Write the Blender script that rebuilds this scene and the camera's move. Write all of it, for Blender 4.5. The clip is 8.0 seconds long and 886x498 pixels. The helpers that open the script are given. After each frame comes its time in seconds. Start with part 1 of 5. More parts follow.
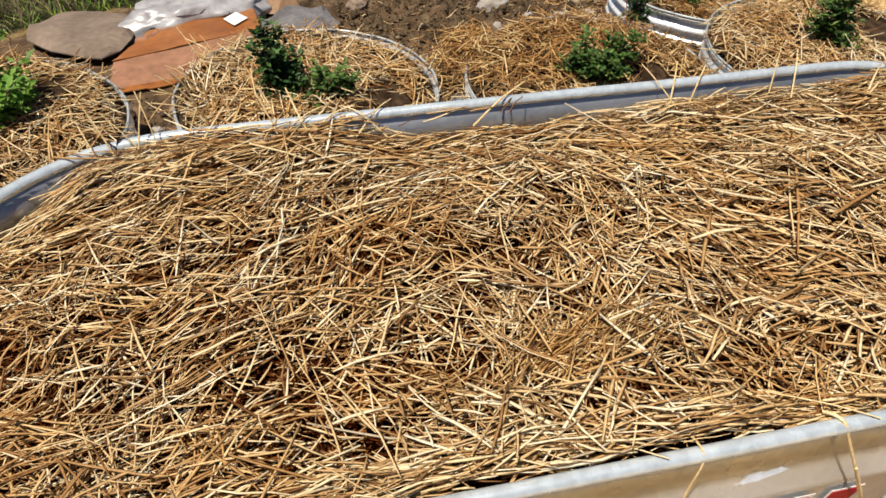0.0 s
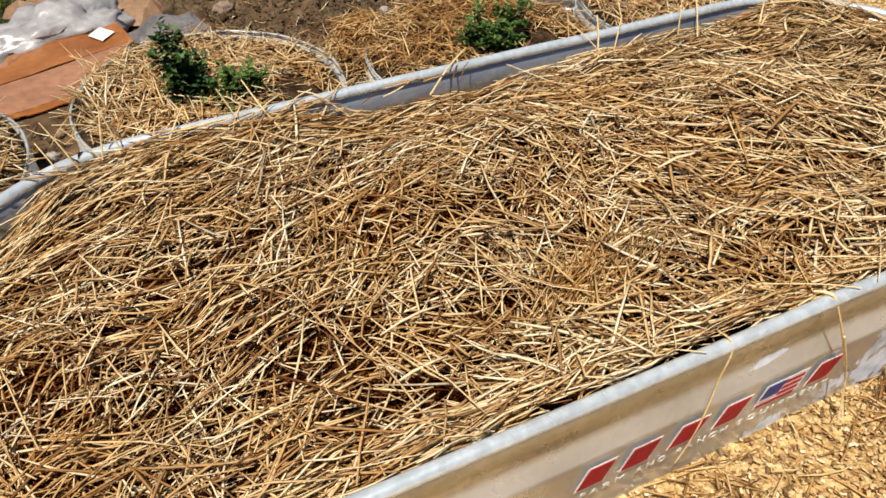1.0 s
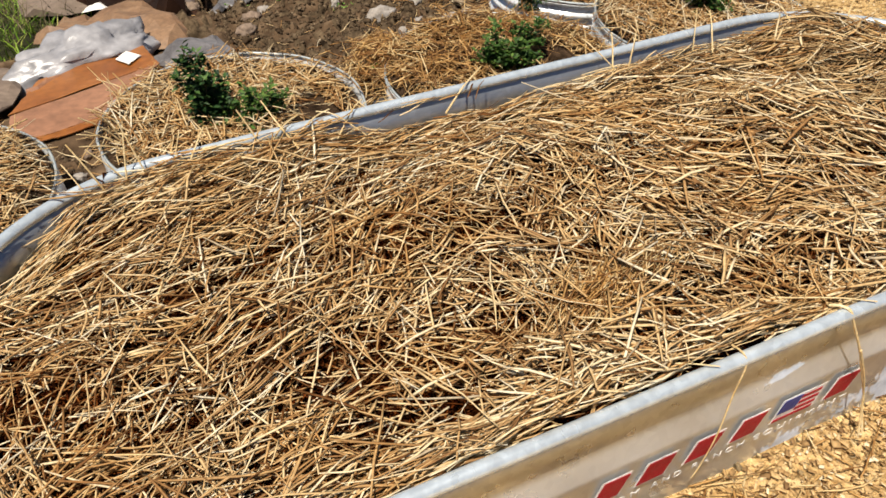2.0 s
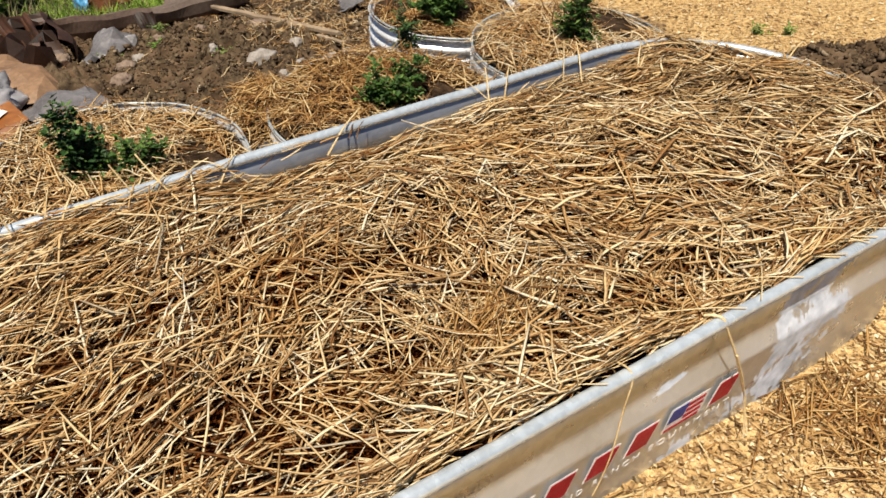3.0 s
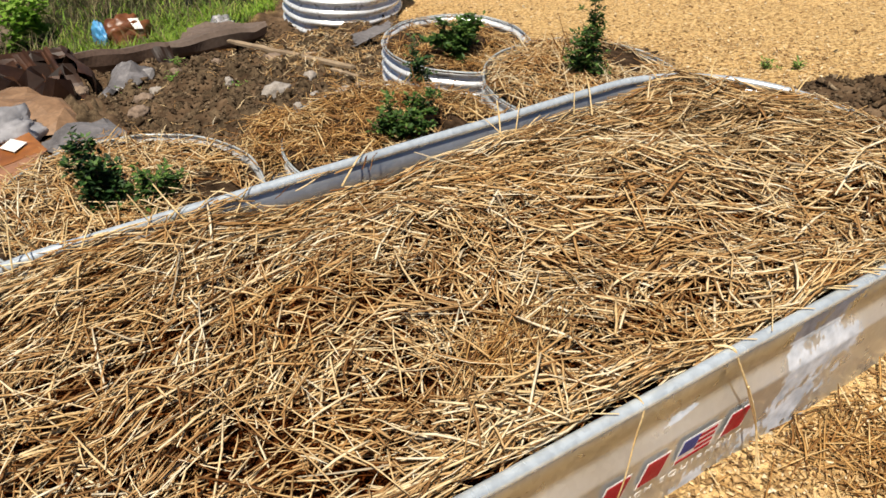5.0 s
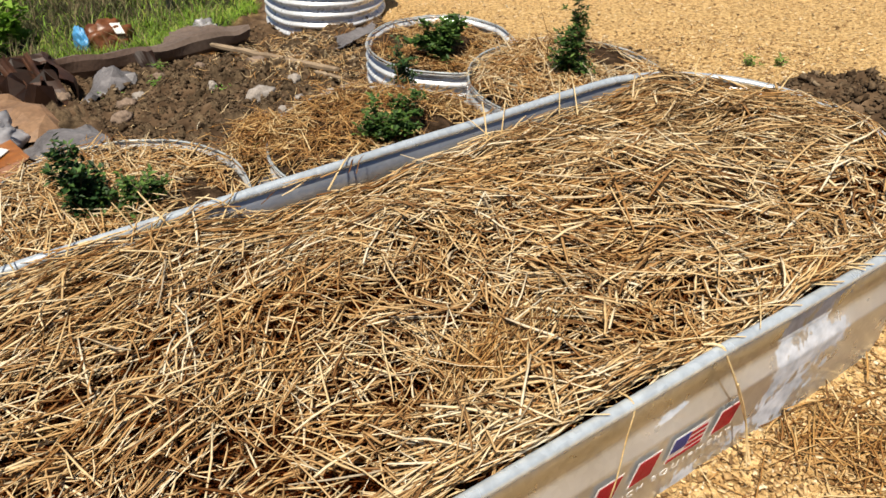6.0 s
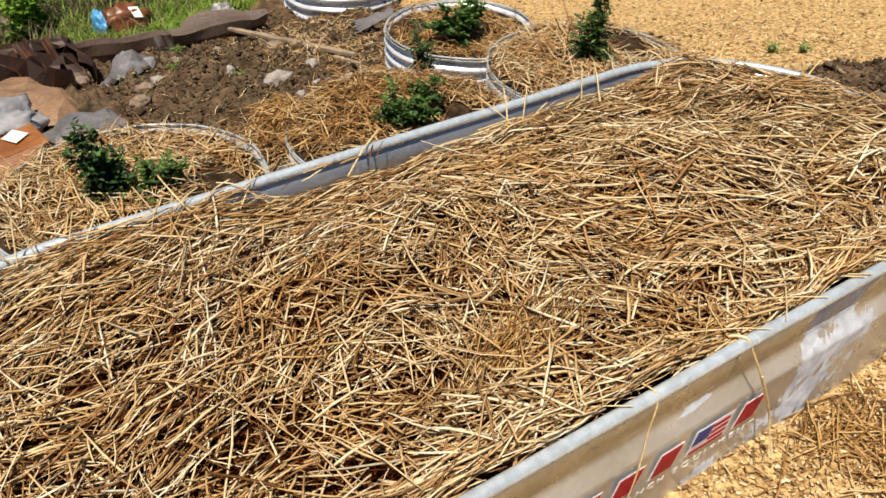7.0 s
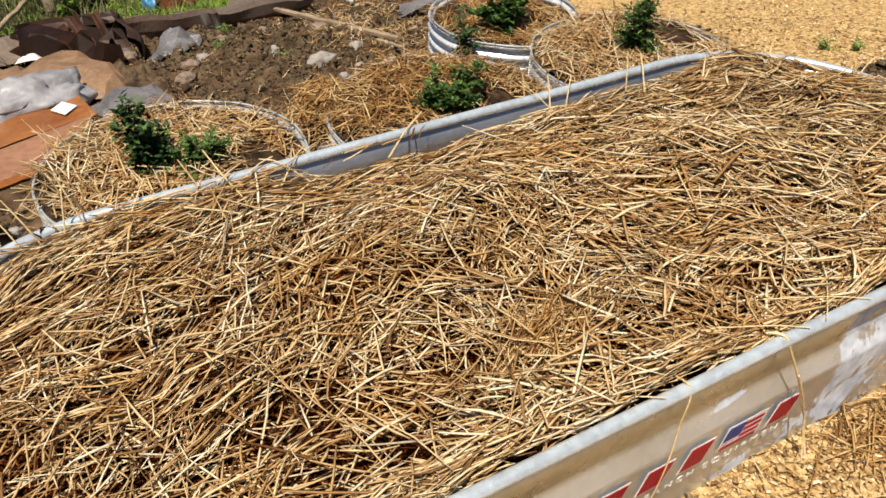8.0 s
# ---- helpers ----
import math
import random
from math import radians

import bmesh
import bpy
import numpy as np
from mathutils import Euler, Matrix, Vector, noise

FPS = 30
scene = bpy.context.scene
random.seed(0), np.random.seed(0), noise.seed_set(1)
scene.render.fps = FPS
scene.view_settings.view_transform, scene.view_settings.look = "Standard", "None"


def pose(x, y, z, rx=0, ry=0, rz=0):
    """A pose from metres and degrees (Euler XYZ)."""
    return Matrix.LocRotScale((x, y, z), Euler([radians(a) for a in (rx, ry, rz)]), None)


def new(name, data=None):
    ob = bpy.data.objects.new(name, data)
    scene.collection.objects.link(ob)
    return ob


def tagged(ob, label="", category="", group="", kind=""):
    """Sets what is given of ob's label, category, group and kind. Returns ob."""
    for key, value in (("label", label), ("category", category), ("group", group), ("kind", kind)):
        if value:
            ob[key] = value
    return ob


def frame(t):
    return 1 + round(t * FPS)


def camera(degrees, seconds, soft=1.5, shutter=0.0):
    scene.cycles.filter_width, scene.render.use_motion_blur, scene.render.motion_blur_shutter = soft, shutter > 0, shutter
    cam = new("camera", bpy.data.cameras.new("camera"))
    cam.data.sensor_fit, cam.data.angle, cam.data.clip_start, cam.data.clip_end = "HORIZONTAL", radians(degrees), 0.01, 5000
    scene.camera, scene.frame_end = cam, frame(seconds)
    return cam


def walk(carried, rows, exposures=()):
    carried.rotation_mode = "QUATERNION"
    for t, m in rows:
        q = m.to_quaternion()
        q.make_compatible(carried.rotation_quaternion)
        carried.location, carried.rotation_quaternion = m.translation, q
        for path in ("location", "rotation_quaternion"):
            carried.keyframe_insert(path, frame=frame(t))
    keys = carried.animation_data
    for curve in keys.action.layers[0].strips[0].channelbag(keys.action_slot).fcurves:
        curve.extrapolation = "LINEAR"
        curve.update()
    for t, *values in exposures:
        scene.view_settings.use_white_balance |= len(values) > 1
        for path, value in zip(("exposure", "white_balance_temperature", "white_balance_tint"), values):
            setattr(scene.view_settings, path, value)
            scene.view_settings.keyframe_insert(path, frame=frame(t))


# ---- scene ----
from mathutils import geometry

cam = camera(58.76, 8.0, 1.6)
# seconds, x, y, z, yaw, pitch, roll
ROWS = [
    (0.0, -0.5454, -0.9652, 1.5636, -14.116, -43.299, -1.983),
    (0.5, -0.7089, -0.9539, 1.5450, -24.555, -43.190, -6.429),
    (1.0, -0.8193, -0.9610, 1.5460, -28.178, -43.120, -2.494),
    (2.3, -0.8075, -0.9848, 1.5602, -25.527, -41.663, -0.309),
    (2.5, -0.8032, -0.9863, 1.5622, -28.164, -41.426, -1.153),
    (3.0, -0.7888, -0.9945, 1.5690, -35.033, -39.306, -2.122),
    (3.5, -0.7925, -0.9910, 1.5695, -34.932, -38.603, -0.862),
    (4.0, -0.7947, -0.9959, 1.5714, -33.245, -38.318, -0.771),
    (4.5, -0.8001, -1.0048, 1.5778, -33.994, -37.332, -1.600),
    (5.0, -0.8009, -1.0060, 1.5771, -33.983, -37.022, -1.754),
    (5.2, -0.8008, -1.0074, 1.5806, -34.759, -36.898, -1.834),
    (6.5, -0.7973, -0.9904, 1.5753, -35.136, -37.081, -1.442),
    (7.0, -0.8018, -0.9828, 1.5717, -33.828, -37.994, -1.230),
    (7.5, -0.8050, -0.9852, 1.5691, -32.823, -38.782, -1.591),
    (8.0, -0.8129, -0.9868, 1.5684, -30.732, -38.936, -1.708),
]
walk(cam, [(t, pose(x, y, z, 0, 0, yaw) @ pose(0, 0, 0, 90 + pitch) @ pose(0, 0, 0, 0, 0, -roll)) for t, x, y, z, yaw, pitch, roll in ROWS])

# ---- world, sun and exposure ----
SUN_ELEVATION, SUN_AZIMUTH = radians(70), radians(216)   # azimuth: anticlockwise from +x
sun_way = Vector((math.cos(SUN_AZIMUTH) * math.cos(SUN_ELEVATION), math.sin(SUN_AZIMUTH) * math.cos(SUN_ELEVATION), math.sin(SUN_ELEVATION)))
world = bpy.data.worlds.new("sky")
world.use_nodes = True
scene.world = world
sky = world.node_tree.nodes.new("ShaderNodeTexSky")
sky.sky_type, sky.sun_disc = "NISHITA", False
sky.air_density, sky.dust_density, sky.ozone_density = 0.6, 0.9, 0.9
sky.sun_elevation, sky.sun_rotation = SUN_ELEVATION, radians(90) - SUN_AZIMUTH
world.node_tree.links.new(sky.outputs[0], world.node_tree.nodes["Background"].inputs[0])
world.node_tree.nodes["Background"].inputs[1].default_value = 0.05
sun_data = bpy.data.lights.new("sun", "SUN")
sun_data.energy, sun_data.angle, sun_data.color = 5.0, radians(0.6), (1.0, 0.905, 0.775)
sun = new("sun", sun_data)
sun.matrix_world = Matrix.Translation((0, 0, 20)) @ sun_way.to_track_quat("Z", "Y").to_matrix().to_4x4()
scene.view_settings.exposure = 0.41


# ---- materials ----
def material(name, rough=0.7, metal=0.0):
    m = bpy.data.materials.new(name)
    m.use_nodes = True
    b = m.node_tree.nodes["Principled BSDF"]
    b.inputs["Roughness"].default_value, b.inputs["Metallic"].default_value = rough, metal
    return m, m.node_tree.nodes, m.node_tree.links, b


def ramp(nodes, stops):
    r = nodes.new("ShaderNodeValToRGB")
    els = r.color_ramp.elements
    while len(els) < len(stops):
        els.new(0.5)
    for e, (p, c) in zip(els, stops):
        e.position, e.color = p, (*c, 1)
    return r


def noise_tex(nodes, links, scale, detail=4.0, kind="Object", stretch=None):
    co = nodes.new("ShaderNodeTexCoord")
    n = nodes.new("ShaderNodeTexNoise")
    n.inputs["Scale"].default_value, n.inputs["Detail"].default_value = scale, detail
    if stretch:
        mp = nodes.new("ShaderNodeMapping")
        mp.inputs["Scale"].default_value = stretch
        links.new(co.outputs[kind], mp.inputs[0])
        links.new(mp.outputs[0], n.inputs["Vector"])
    else:
        links.new(co.outputs[kind], n.inputs["Vector"])
    return n


def mix(nodes, links, fac, a, b, mode="MIX"):
    m = nodes.new("ShaderNodeMix")
    m.data_type, m.blend_type = "RGBA", mode
    for sock, v in ((m.inputs[0], fac), (m.inputs[6], a), (m.inputs[7], b)):
        if isinstance(v, (int, float)):
            sock.default_value = v
        elif isinstance(v, tuple):
            sock.default_value = (*v, 1)
        else:
            links.new(v, sock)
    return m.outputs[2]


def bump(nodes, links, b, height, strength, distance):
    n = nodes.new("ShaderNodeBump")
    n.inputs["Strength"].default_value, n.inputs["Distance"].default_value = strength, distance
    links.new(height, n.inputs["Height"])
    links.new(n.outputs[0], b.inputs["Normal"])


def island_material(name, stops, rough, grain=60.0, dirt=0.35, spec=0.3, glow=0.0, patch=None):
    """Many small pieces in one mesh: each gets its own tone, with fine mottling on top."""
    m, n, l, b = material(name, rough)
    g = n.new("ShaderNodeNewGeometry")
    r = ramp(n, stops)
    l.new(g.outputs["Random Per Island"], r.inputs[0])
    t = noise_tex(n, l, grain, 3)
    d = ramp(n, [(0.3, (1 - dirt, 1 - dirt, 1 - dirt)), (0.65, (1, 1, 1))])
    l.new(t.outputs[0], d.inputs[0])
    tone = mix(n, l, 1.0, r.outputs[0], d.outputs[0], "MULTIPLY")
    if patch:
        # broad weathered and rusty areas
        wide = noise_tex(n, l, 5.5, 3)
        pr = ramp(n, [(0.38, patch), (0.6, (1, 1, 1))])
        l.new(wide.outputs[0], pr.inputs[0])
        tone = mix(n, l, 1.0, tone, pr.outputs[0], "MULTIPLY")
    l.new(tone, b.inputs["Base Color"])
    b.inputs["Specular IOR Level"].default_value = spec
    if glow:
        # thin dry or green tissue lets some light through
        tr, ms = n.new("ShaderNodeBsdfTranslucent"), n.new("ShaderNodeMixShader")
        l.new(tone, tr.inputs[0])
        ms.inputs[0].default_value = glow
        l.new(b.outputs[0], ms.inputs[1])
        l.new(tr.outputs[0], ms.inputs[2])
        l.new(ms.outputs[0], n["Material Output"].inputs[0])
    return m


def mottled(name, dark, light, scale, rough, bump_scale=40.0, bump_strength=0.5, distance=0.005, metal=0.0, spec=0.5, detail=6.0):
    m, n, l, b = material(name, rough, metal)
    t = noise_tex(n, l, scale, detail)
    r = ramp(n, [(0.3, dark), (0.7, light)])
    l.new(t.outputs[0], r.inputs[0])
    f = noise_tex(n, l, scale * 9, 4)
    fr = ramp(n, [(0.3, (0.72, 0.72, 0.72)), (0.7, (1.1, 1.1, 1.1))])
    l.new(f.outputs[0], fr.inputs[0])
    l.new(mix(n, l, 1.0, r.outputs[0], fr.outputs[0], "MULTIPLY"), b.inputs["Base Color"])
    b.inputs["Specular IOR Level"].default_value = spec
    h = noise_tex(n, l, bump_scale, 5)
    bump(n, l, b, h.outputs[0], bump_strength, distance)
    return m


STRAW_TONES = [(0.0, (0.16, 0.070, 0.024)), (0.09, (0.36, 0.200, 0.084)), (0.30, (0.55, 0.345, 0.155)), (0.58, (0.75, 0.545, 0.285)), (0.80, (0.92, 0.765, 0.48)), (0.97, (0.97, 0.88, 0.67)), (1.0, (0.31, 0.23, 0.14))]
straw_mat = island_material("straw", STRAW_TONES, 0.62, 140, 0.35, 0.10, 0.13, (0.92, 0.81, 0.66))
# the two lower layers are coloured darker to paint shade between the stems
deep_shade_straw_mat = island_material("deep_shade_straw", [(0.0, (0.045, 0.007, 0.001)), (0.5, (0.13, 0.028, 0.004)), (1.0, (0.26, 0.080, 0.016))], 0.75, 90, 0.35, 0.05)
brown_shade_straw_mat = island_material("brown_shade_straw", [(0.0, (0.055, 0.011, 0.002)), (0.45, (0.16, 0.046, 0.008)), (0.78, (0.29, 0.108, 0.024)), (0.95, (0.42, 0.265, 0.115)), (1.0, (0.10, 0.055, 0.026))], 0.7, 110, 0.35, 0.08, 0.06, (0.85, 0.7, 0.55))
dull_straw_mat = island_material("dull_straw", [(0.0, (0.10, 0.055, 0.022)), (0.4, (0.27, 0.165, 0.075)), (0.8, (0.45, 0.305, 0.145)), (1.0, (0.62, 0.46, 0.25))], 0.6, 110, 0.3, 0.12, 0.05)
stem_straw_mat = mottled("pale_straw_stem", (0.60, 0.42, 0.18), (0.82, 0.66, 0.38), 25, 0.45)
rust_straw_mat = island_material("rusty_straw", [(0.0, (0.13, 0.060, 0.022)), (0.3, (0.37, 0.200, 0.070)), (0.7, (0.66, 0.430, 0.175)), (1.0, (0.88, 0.71, 0.41))], 0.5, 90, 0.3, 0.25, 0.12, (0.88, 0.76, 0.6))
chip_mat = island_material("wood_chips", [(0.0, (0.15, 0.08, 0.030)), (0.18, (0.37, 0.225, 0.090)), (0.5, (0.56, 0.370, 0.165)), (0.85, (0.71, 0.52, 0.275)), (1.0, (0.86, 0.73, 0.50))], 0.75, 120, 0.25)
clod_mat = island_material("soil_clods", [(0.0, (0.050, 0.032, 0.019)), (0.45, (0.098, 0.067, 0.040)), (0.93, (0.175, 0.125, 0.078)), (1.0, (0.30, 0.23, 0.15))], 0.95, 70, 0.55, 0.1)
grass_mat = island_material("grass", [(0.0, (0.07, 0.13, 0.014)), (0.45, (0.18, 0.33, 0.030)), (0.8, (0.30, 0.46, 0.050)), (1.0, (0.38, 0.36, 0.11))], 0.55, 30, 0.3, 0.2, 0.2)
dry_mat = island_material("dry_brush", [(0.0, (0.05, 0.038, 0.018)), (0.5, (0.15, 0.115, 0.058)), (0.8, (0.10, 0.14, 0.042)), (1.0, (0.32, 0.26, 0.145))], 0.8, 30, 0.3)
leaf_dark = island_material("dark_leaves", [(0.0, (0.012, 0.036, 0.011)), (0.6, (0.034, 0.092, 0.022)), (1.0, (0.11, 0.20, 0.045))], 0.55, 80, 0.3, 0.3, 0.12)
leaf_mid = island_material("green_leaves", [(0.0, (0.02, 0.052, 0.011)), (0.6, (0.058, 0.13, 0.022)), (1.0, (0.15, 0.25, 0.05))], 0.55, 80, 0.3, 0.25, 0.15)
leaf_light = island_material("light_leaves", [(0.0, (0.09, 0.20, 0.022)), (0.6, (0.18, 0.37, 0.05)), (1.0, (0.32, 0.48, 0.12))], 0.5, 60, 0.3, 0.3, 0.3)
weed_mat = island_material("yellow_green_leaves", [(0.0, (0.15, 0.30, 0.035)), (0.6, (0.28, 0.48, 0.06)), (1.0, (0.42, 0.60, 0.15))], 0.5, 60, 0.3, 0.25, 0.45)
stem_mat = mottled("woody_stem", (0.10, 0.07, 0.035), (0.2, 0.15, 0.08), 30, 0.8)
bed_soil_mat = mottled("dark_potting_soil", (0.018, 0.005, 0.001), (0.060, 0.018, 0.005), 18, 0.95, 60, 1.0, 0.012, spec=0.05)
planter_soil_mat = mottled("brown_planter_soil", (0.016, 0.009, 0.004), (0.085, 0.053, 0.031), 22, 0.95, 70, 1.0, 0.014, spec=0.1)
wood_mat = mottled("weathered_wood", (0.22, 0.16, 0.10), (0.37, 0.28, 0.18), 12, 0.8)
carton_mat = mottled("orange_brown_cardboard", (0.22, 0.070, 0.013), (0.37, 0.142, 0.032), 3, 0.42, 60, 0.15, 0.002)
carton_dull_mat = mottled("dull_pink_brown_cardboard", (0.23, 0.108, 0.058), (0.32, 0.160, 0.092), 3, 0.7, 60, 0.15, 0.002)
label_mat = mottled("white_paper_label", (0.75, 0.74, 0.70), (0.86, 0.85, 0.82), 14, 0.6)
kraft_mat = mottled("kraft_paper", (0.17, 0.093, 0.048), (0.29, 0.178, 0.100), 5, 0.6, 30, 0.25, 0.003)
sack_mat = mottled("grey_brown_paper_sack", (0.140, 0.102, 0.075), (0.240, 0.182, 0.138), 4, 0.8, 22, 0.4, 0.006)
bag_mat = mottled("cloudy_white_plastic", (0.22, 0.22, 0.235), (0.46, 0.455, 0.475), 2.5, 0.34, 9, 0.5, 0.02, spec=0.5)
film_mat = mottled("grey_plastic_film", (0.095, 0.090, 0.092), (0.215, 0.205, 0.21), 6, 0.42, 25, 0.6, 0.01)
fabric_mat = mottled("brown_landscape_fabric", (0.105, 0.075, 0.057), (0.19, 0.142, 0.112), 4, 0.62, 50, 0.3, 0.004)
dark_edge_mat = mottled("dark_brown_fabric_front", (0.075, 0.045, 0.032), (0.135, 0.088, 0.066), 6, 0.6)
gap_shade_mat = mottled("dark_sheet_gap_shade", (0.006, 0.0025, 0.001), (0.026, 0.011, 0.006), 5, 0.5, 10, 0.05, 0.003, spec=0.2)
brown_fold_mat = mottled("brown_plastic_fold", (0.016, 0.006, 0.003), (0.085, 0.038, 0.020), 7, 0.5, 16, 0.15, 0.004, spec=0.3)
stone_mat = mottled("pale_stone", (0.24, 0.21, 0.18), (0.46, 0.425, 0.39), 14, 0.85, 30, 0.7, 0.006)
brown_stone_mat = mottled("earthy_stone", (0.17, 0.12, 0.085), (0.32, 0.24, 0.18), 8, 0.9, 30, 0.8, 0.008)
sack_print_mat = mottled("rust_brown_plastic_sack", (0.085, 0.026, 0.010), (0.25, 0.095, 0.036), 8, 0.4, 20, 0.5, 0.01)
blue_mat = mottled("bright_blue_plastic", (0.06, 0.27, 0.55), (0.12, 0.40, 0.70), 8, 0.4)
post_mat = mottled("dark_green_metal", (0.01, 0.016, 0.012), (0.03, 0.038, 0.03), 20, 0.5)
board_mat = mottled("old_brown_board", (0.28, 0.21, 0.145), (0.42, 0.33, 0.24), 9, 0.8)
red_mat = mottled("red_decal", (0.33, 0.003, 0.016), (0.42, 0.006, 0.026), 30, 0.45, spec=0.2)
white_mat = mottled("white_decal", (0.74, 0.74, 0.74), (0.84, 0.84, 0.84), 30, 0.4)
blue_decal_mat = mottled("navy_decal", (0.015, 0.03, 0.20), (0.025, 0.045, 0.28), 30, 0.4, spec=0.2)


def galvanised(name, base, rough, metal=0.7, crust=False, speck=0.0):
    """Hot-dipped zinc: spangled tone, cloudy roughness; optionally a patch of white oxide on the near side."""
    m, n, l, b = material(name, rough, metal)
    co = n.new("ShaderNodeTexCoord")
    v = n.new("ShaderNodeTexVoronoi")
    v.inputs["Scale"].default_value = 70
    l.new(co.outputs["Object"], v.inputs["Vector"])
    cl = noise_tex(n, l, 6, 5)
    tone = ramp(n, [(0.3, tuple(0.82 * c for c in base)), (0.7, base)])
    l.new(cl.outputs[0], tone.inputs[0])
    sp = n.new("ShaderNodeRGBToBW")
    l.new(v.outputs["Color"], sp.inputs[0])
    sr = ramp(n, [(0.0, (0.86, 0.86, 0.87)), (1.0, (1.04, 1.04, 1.05))])
    l.new(sp.outputs[0], sr.inputs[0])
    colour = mix(n, l, 1.0, tone.outputs[0], sr.outputs[0], "MULTIPLY")
    if speck:
        # dull worn spots along the roll
        worn = noise_tex(n, l, 55, 6)
        wr = ramp(n, [(0.40, (1 - speck, 1 - speck, 1 - speck)), (0.60, (1, 1, 1))])
        l.new(worn.outputs[0], wr.inputs[0])
        colour = mix(n, l, 1.0, colour, wr.outputs[0], "MULTIPLY")
    mr = n.new("ShaderNodeMapRange")
    mr.inputs["To Min"].default_value, mr.inputs["To Max"].default_value = rough - 0.08, rough + 0.14
    st = noise_tex(n, l, 14, 6)
    l.new(st.outputs[0], mr.inputs[0])
    roughness, metalness = mr.outputs[0], None
    if crust:
        xyz = n.new("ShaderNodeSeparateXYZ")
        l.new(co.outputs["Object"], xyz.inputs[0])

        def math_node(op, p, q):
            k = n.new("ShaderNodeMath")
            k.operation, k.use_clamp = op, False
            for sock, val in zip(k.inputs, (p, q)):
                if isinstance(val, (int, float)):
                    sock.default_value = val
                else:
                    l.new(val, sock)
            return k.outputs[0]

        def window(val, a0, a1, b0, b1):
            up, down = n.new("ShaderNodeMapRange"), n.new("ShaderNodeMapRange")
            up.inputs["From Min"].default_value, up.inputs["From Max"].default_value = a0, a1
            down.inputs["From Min"].default_value, down.inputs["From Max"].default_value = b0, b1
            down.inputs["To Min"].default_value, down.inputs["To Max"].default_value = 1, 0
            l.new(val, up.inputs[0])
            l.new(val, down.inputs[0])
            return math_node("MULTIPLY", up.outputs[0], down.outputs[0])
        x, y, z = xyz.outputs
        near = window(y, -9, -8, -0.30, -0.22)
        skew = math_node("ADD", x, math_node("MULTIPLY", z, -0.20))
        big = math_node("MULTIPLY", window(skew, 0.245, 0.31, 0.46, 0.68), window(z, 0.16, 0.20, 0.57, 0.62))
        rise = math_node("ADD", z, math_node("MULTIPLY", x, -0.10))
        small = math_node("MULTIPLY", window(x, 0.0, 0.10, 0.16, 0.26), window(rise, 0.476, 0.490, 0.492, 0.512))
        low = math_node("MULTIPLY", window(x, 0.02, 0.12, 0.5, 0.6), window(z, 0.20, 0.23, 0.345, 0.385))
        area = math_node("MAXIMUM", math_node("MAXIMUM", big, small), math_node("MULTIPLY", low, 0.85))
        patchy = noise_tex(n, l, 11, 12, stretch=(1.0, 1.0, 1.7))
        mask = math_node("MULTIPLY", math_node("MULTIPLY", area, near), 1.0)
        thr = n.new("ShaderNodeMapRange")
        thr.inputs["From Min"].default_value, thr.inputs["From Max"].default_value = 0.97, 1.03
        speck = noise_tex(n, l, 60, 8, stretch=(1.6, 1.0, 0.7))
        rag = math_node("ADD", patchy.outputs[0], math_node("MULTIPLY", math_node("SUBTRACT", speck.outputs[0], 0.5), 0.55))
        l.new(math_node("ADD", math_node("MULTIPLY", mask, 0.58), rag), thr.inputs[0])
        crusty = thr.outputs[0]
        fine = noise_tex(n, l, 30, 10)
        white = ramp(n, [(0.30, (0.36, 0.40, 0.46)), (0.68, (0.70, 0.75, 0.84))])
        l.new(fine.outputs[0], white.inputs[0])
        colour = mix(n, l, crusty, colour, white.outputs[0])
        keep = n.new("ShaderNodeMapRange")
        keep.inputs["To Min"].default_value, keep.inputs["To Max"].default_value = metal, 0.05
        l.new(crusty, keep.inputs[0])
        l.new(keep.outputs[0], b.inputs["Metallic"])
        roughness = math_node("ADD", roughness, math_node("MULTIPLY", crusty, 0.25))
        # paler grey below the ledge; sky light caught by the ledge painted in
        ledge_light = math_node("MULTIPLY", window(z, 0.458, 0.470, 0.498, 0.512), 1.6)
        pale_lit_band = math_node("MULTIPLY", math_node("ADD", ledge_light, window(z, -9, -8, 0.462, 0.512)), near)
        pale_amount = n.new("ShaderNodeMapRange")
        pale_amount.inputs["To Min"].default_value, pale_amount.inputs["To Max"].default_value = 0.12, 0.36
        l.new(cl.outputs[0], pale_amount.inputs[0])
        pale_lit_band = math_node("MULTIPLY", math_node("MULTIPLY", pale_lit_band, pale_amount.outputs[0]), math_node("SUBTRACT", 1.0, crusty))
        colour = mix(n, l, pale_lit_band, colour, (0.66, 0.69, 0.73))
        dulled = math_node("SUBTRACT", keep.outputs[0], math_node("MULTIPLY", pale_lit_band, 0.6))
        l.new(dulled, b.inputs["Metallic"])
    l.new(colour, b.inputs["Base Color"])
    l.new(roughness, b.inputs["Roughness"])
    h = noise_tex(n, l, 9, 3)
    bump(n, l, b, h.outputs[0], 0.25, 0.004)
    return m


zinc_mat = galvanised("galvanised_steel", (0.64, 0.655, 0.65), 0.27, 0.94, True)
rim_mat = galvanised("galvanised_rim", (0.76, 0.86, 0.93), 0.22, 0.48, False, 0.13)
inner_zinc_mat = galvanised("dull_inner_zinc", (0.50, 0.53, 0.56), 0.40, 0.9)
ring_rim_mat = galvanised("dull_ring_rim", (0.48, 0.53, 0.54), 0.5, 0.4)
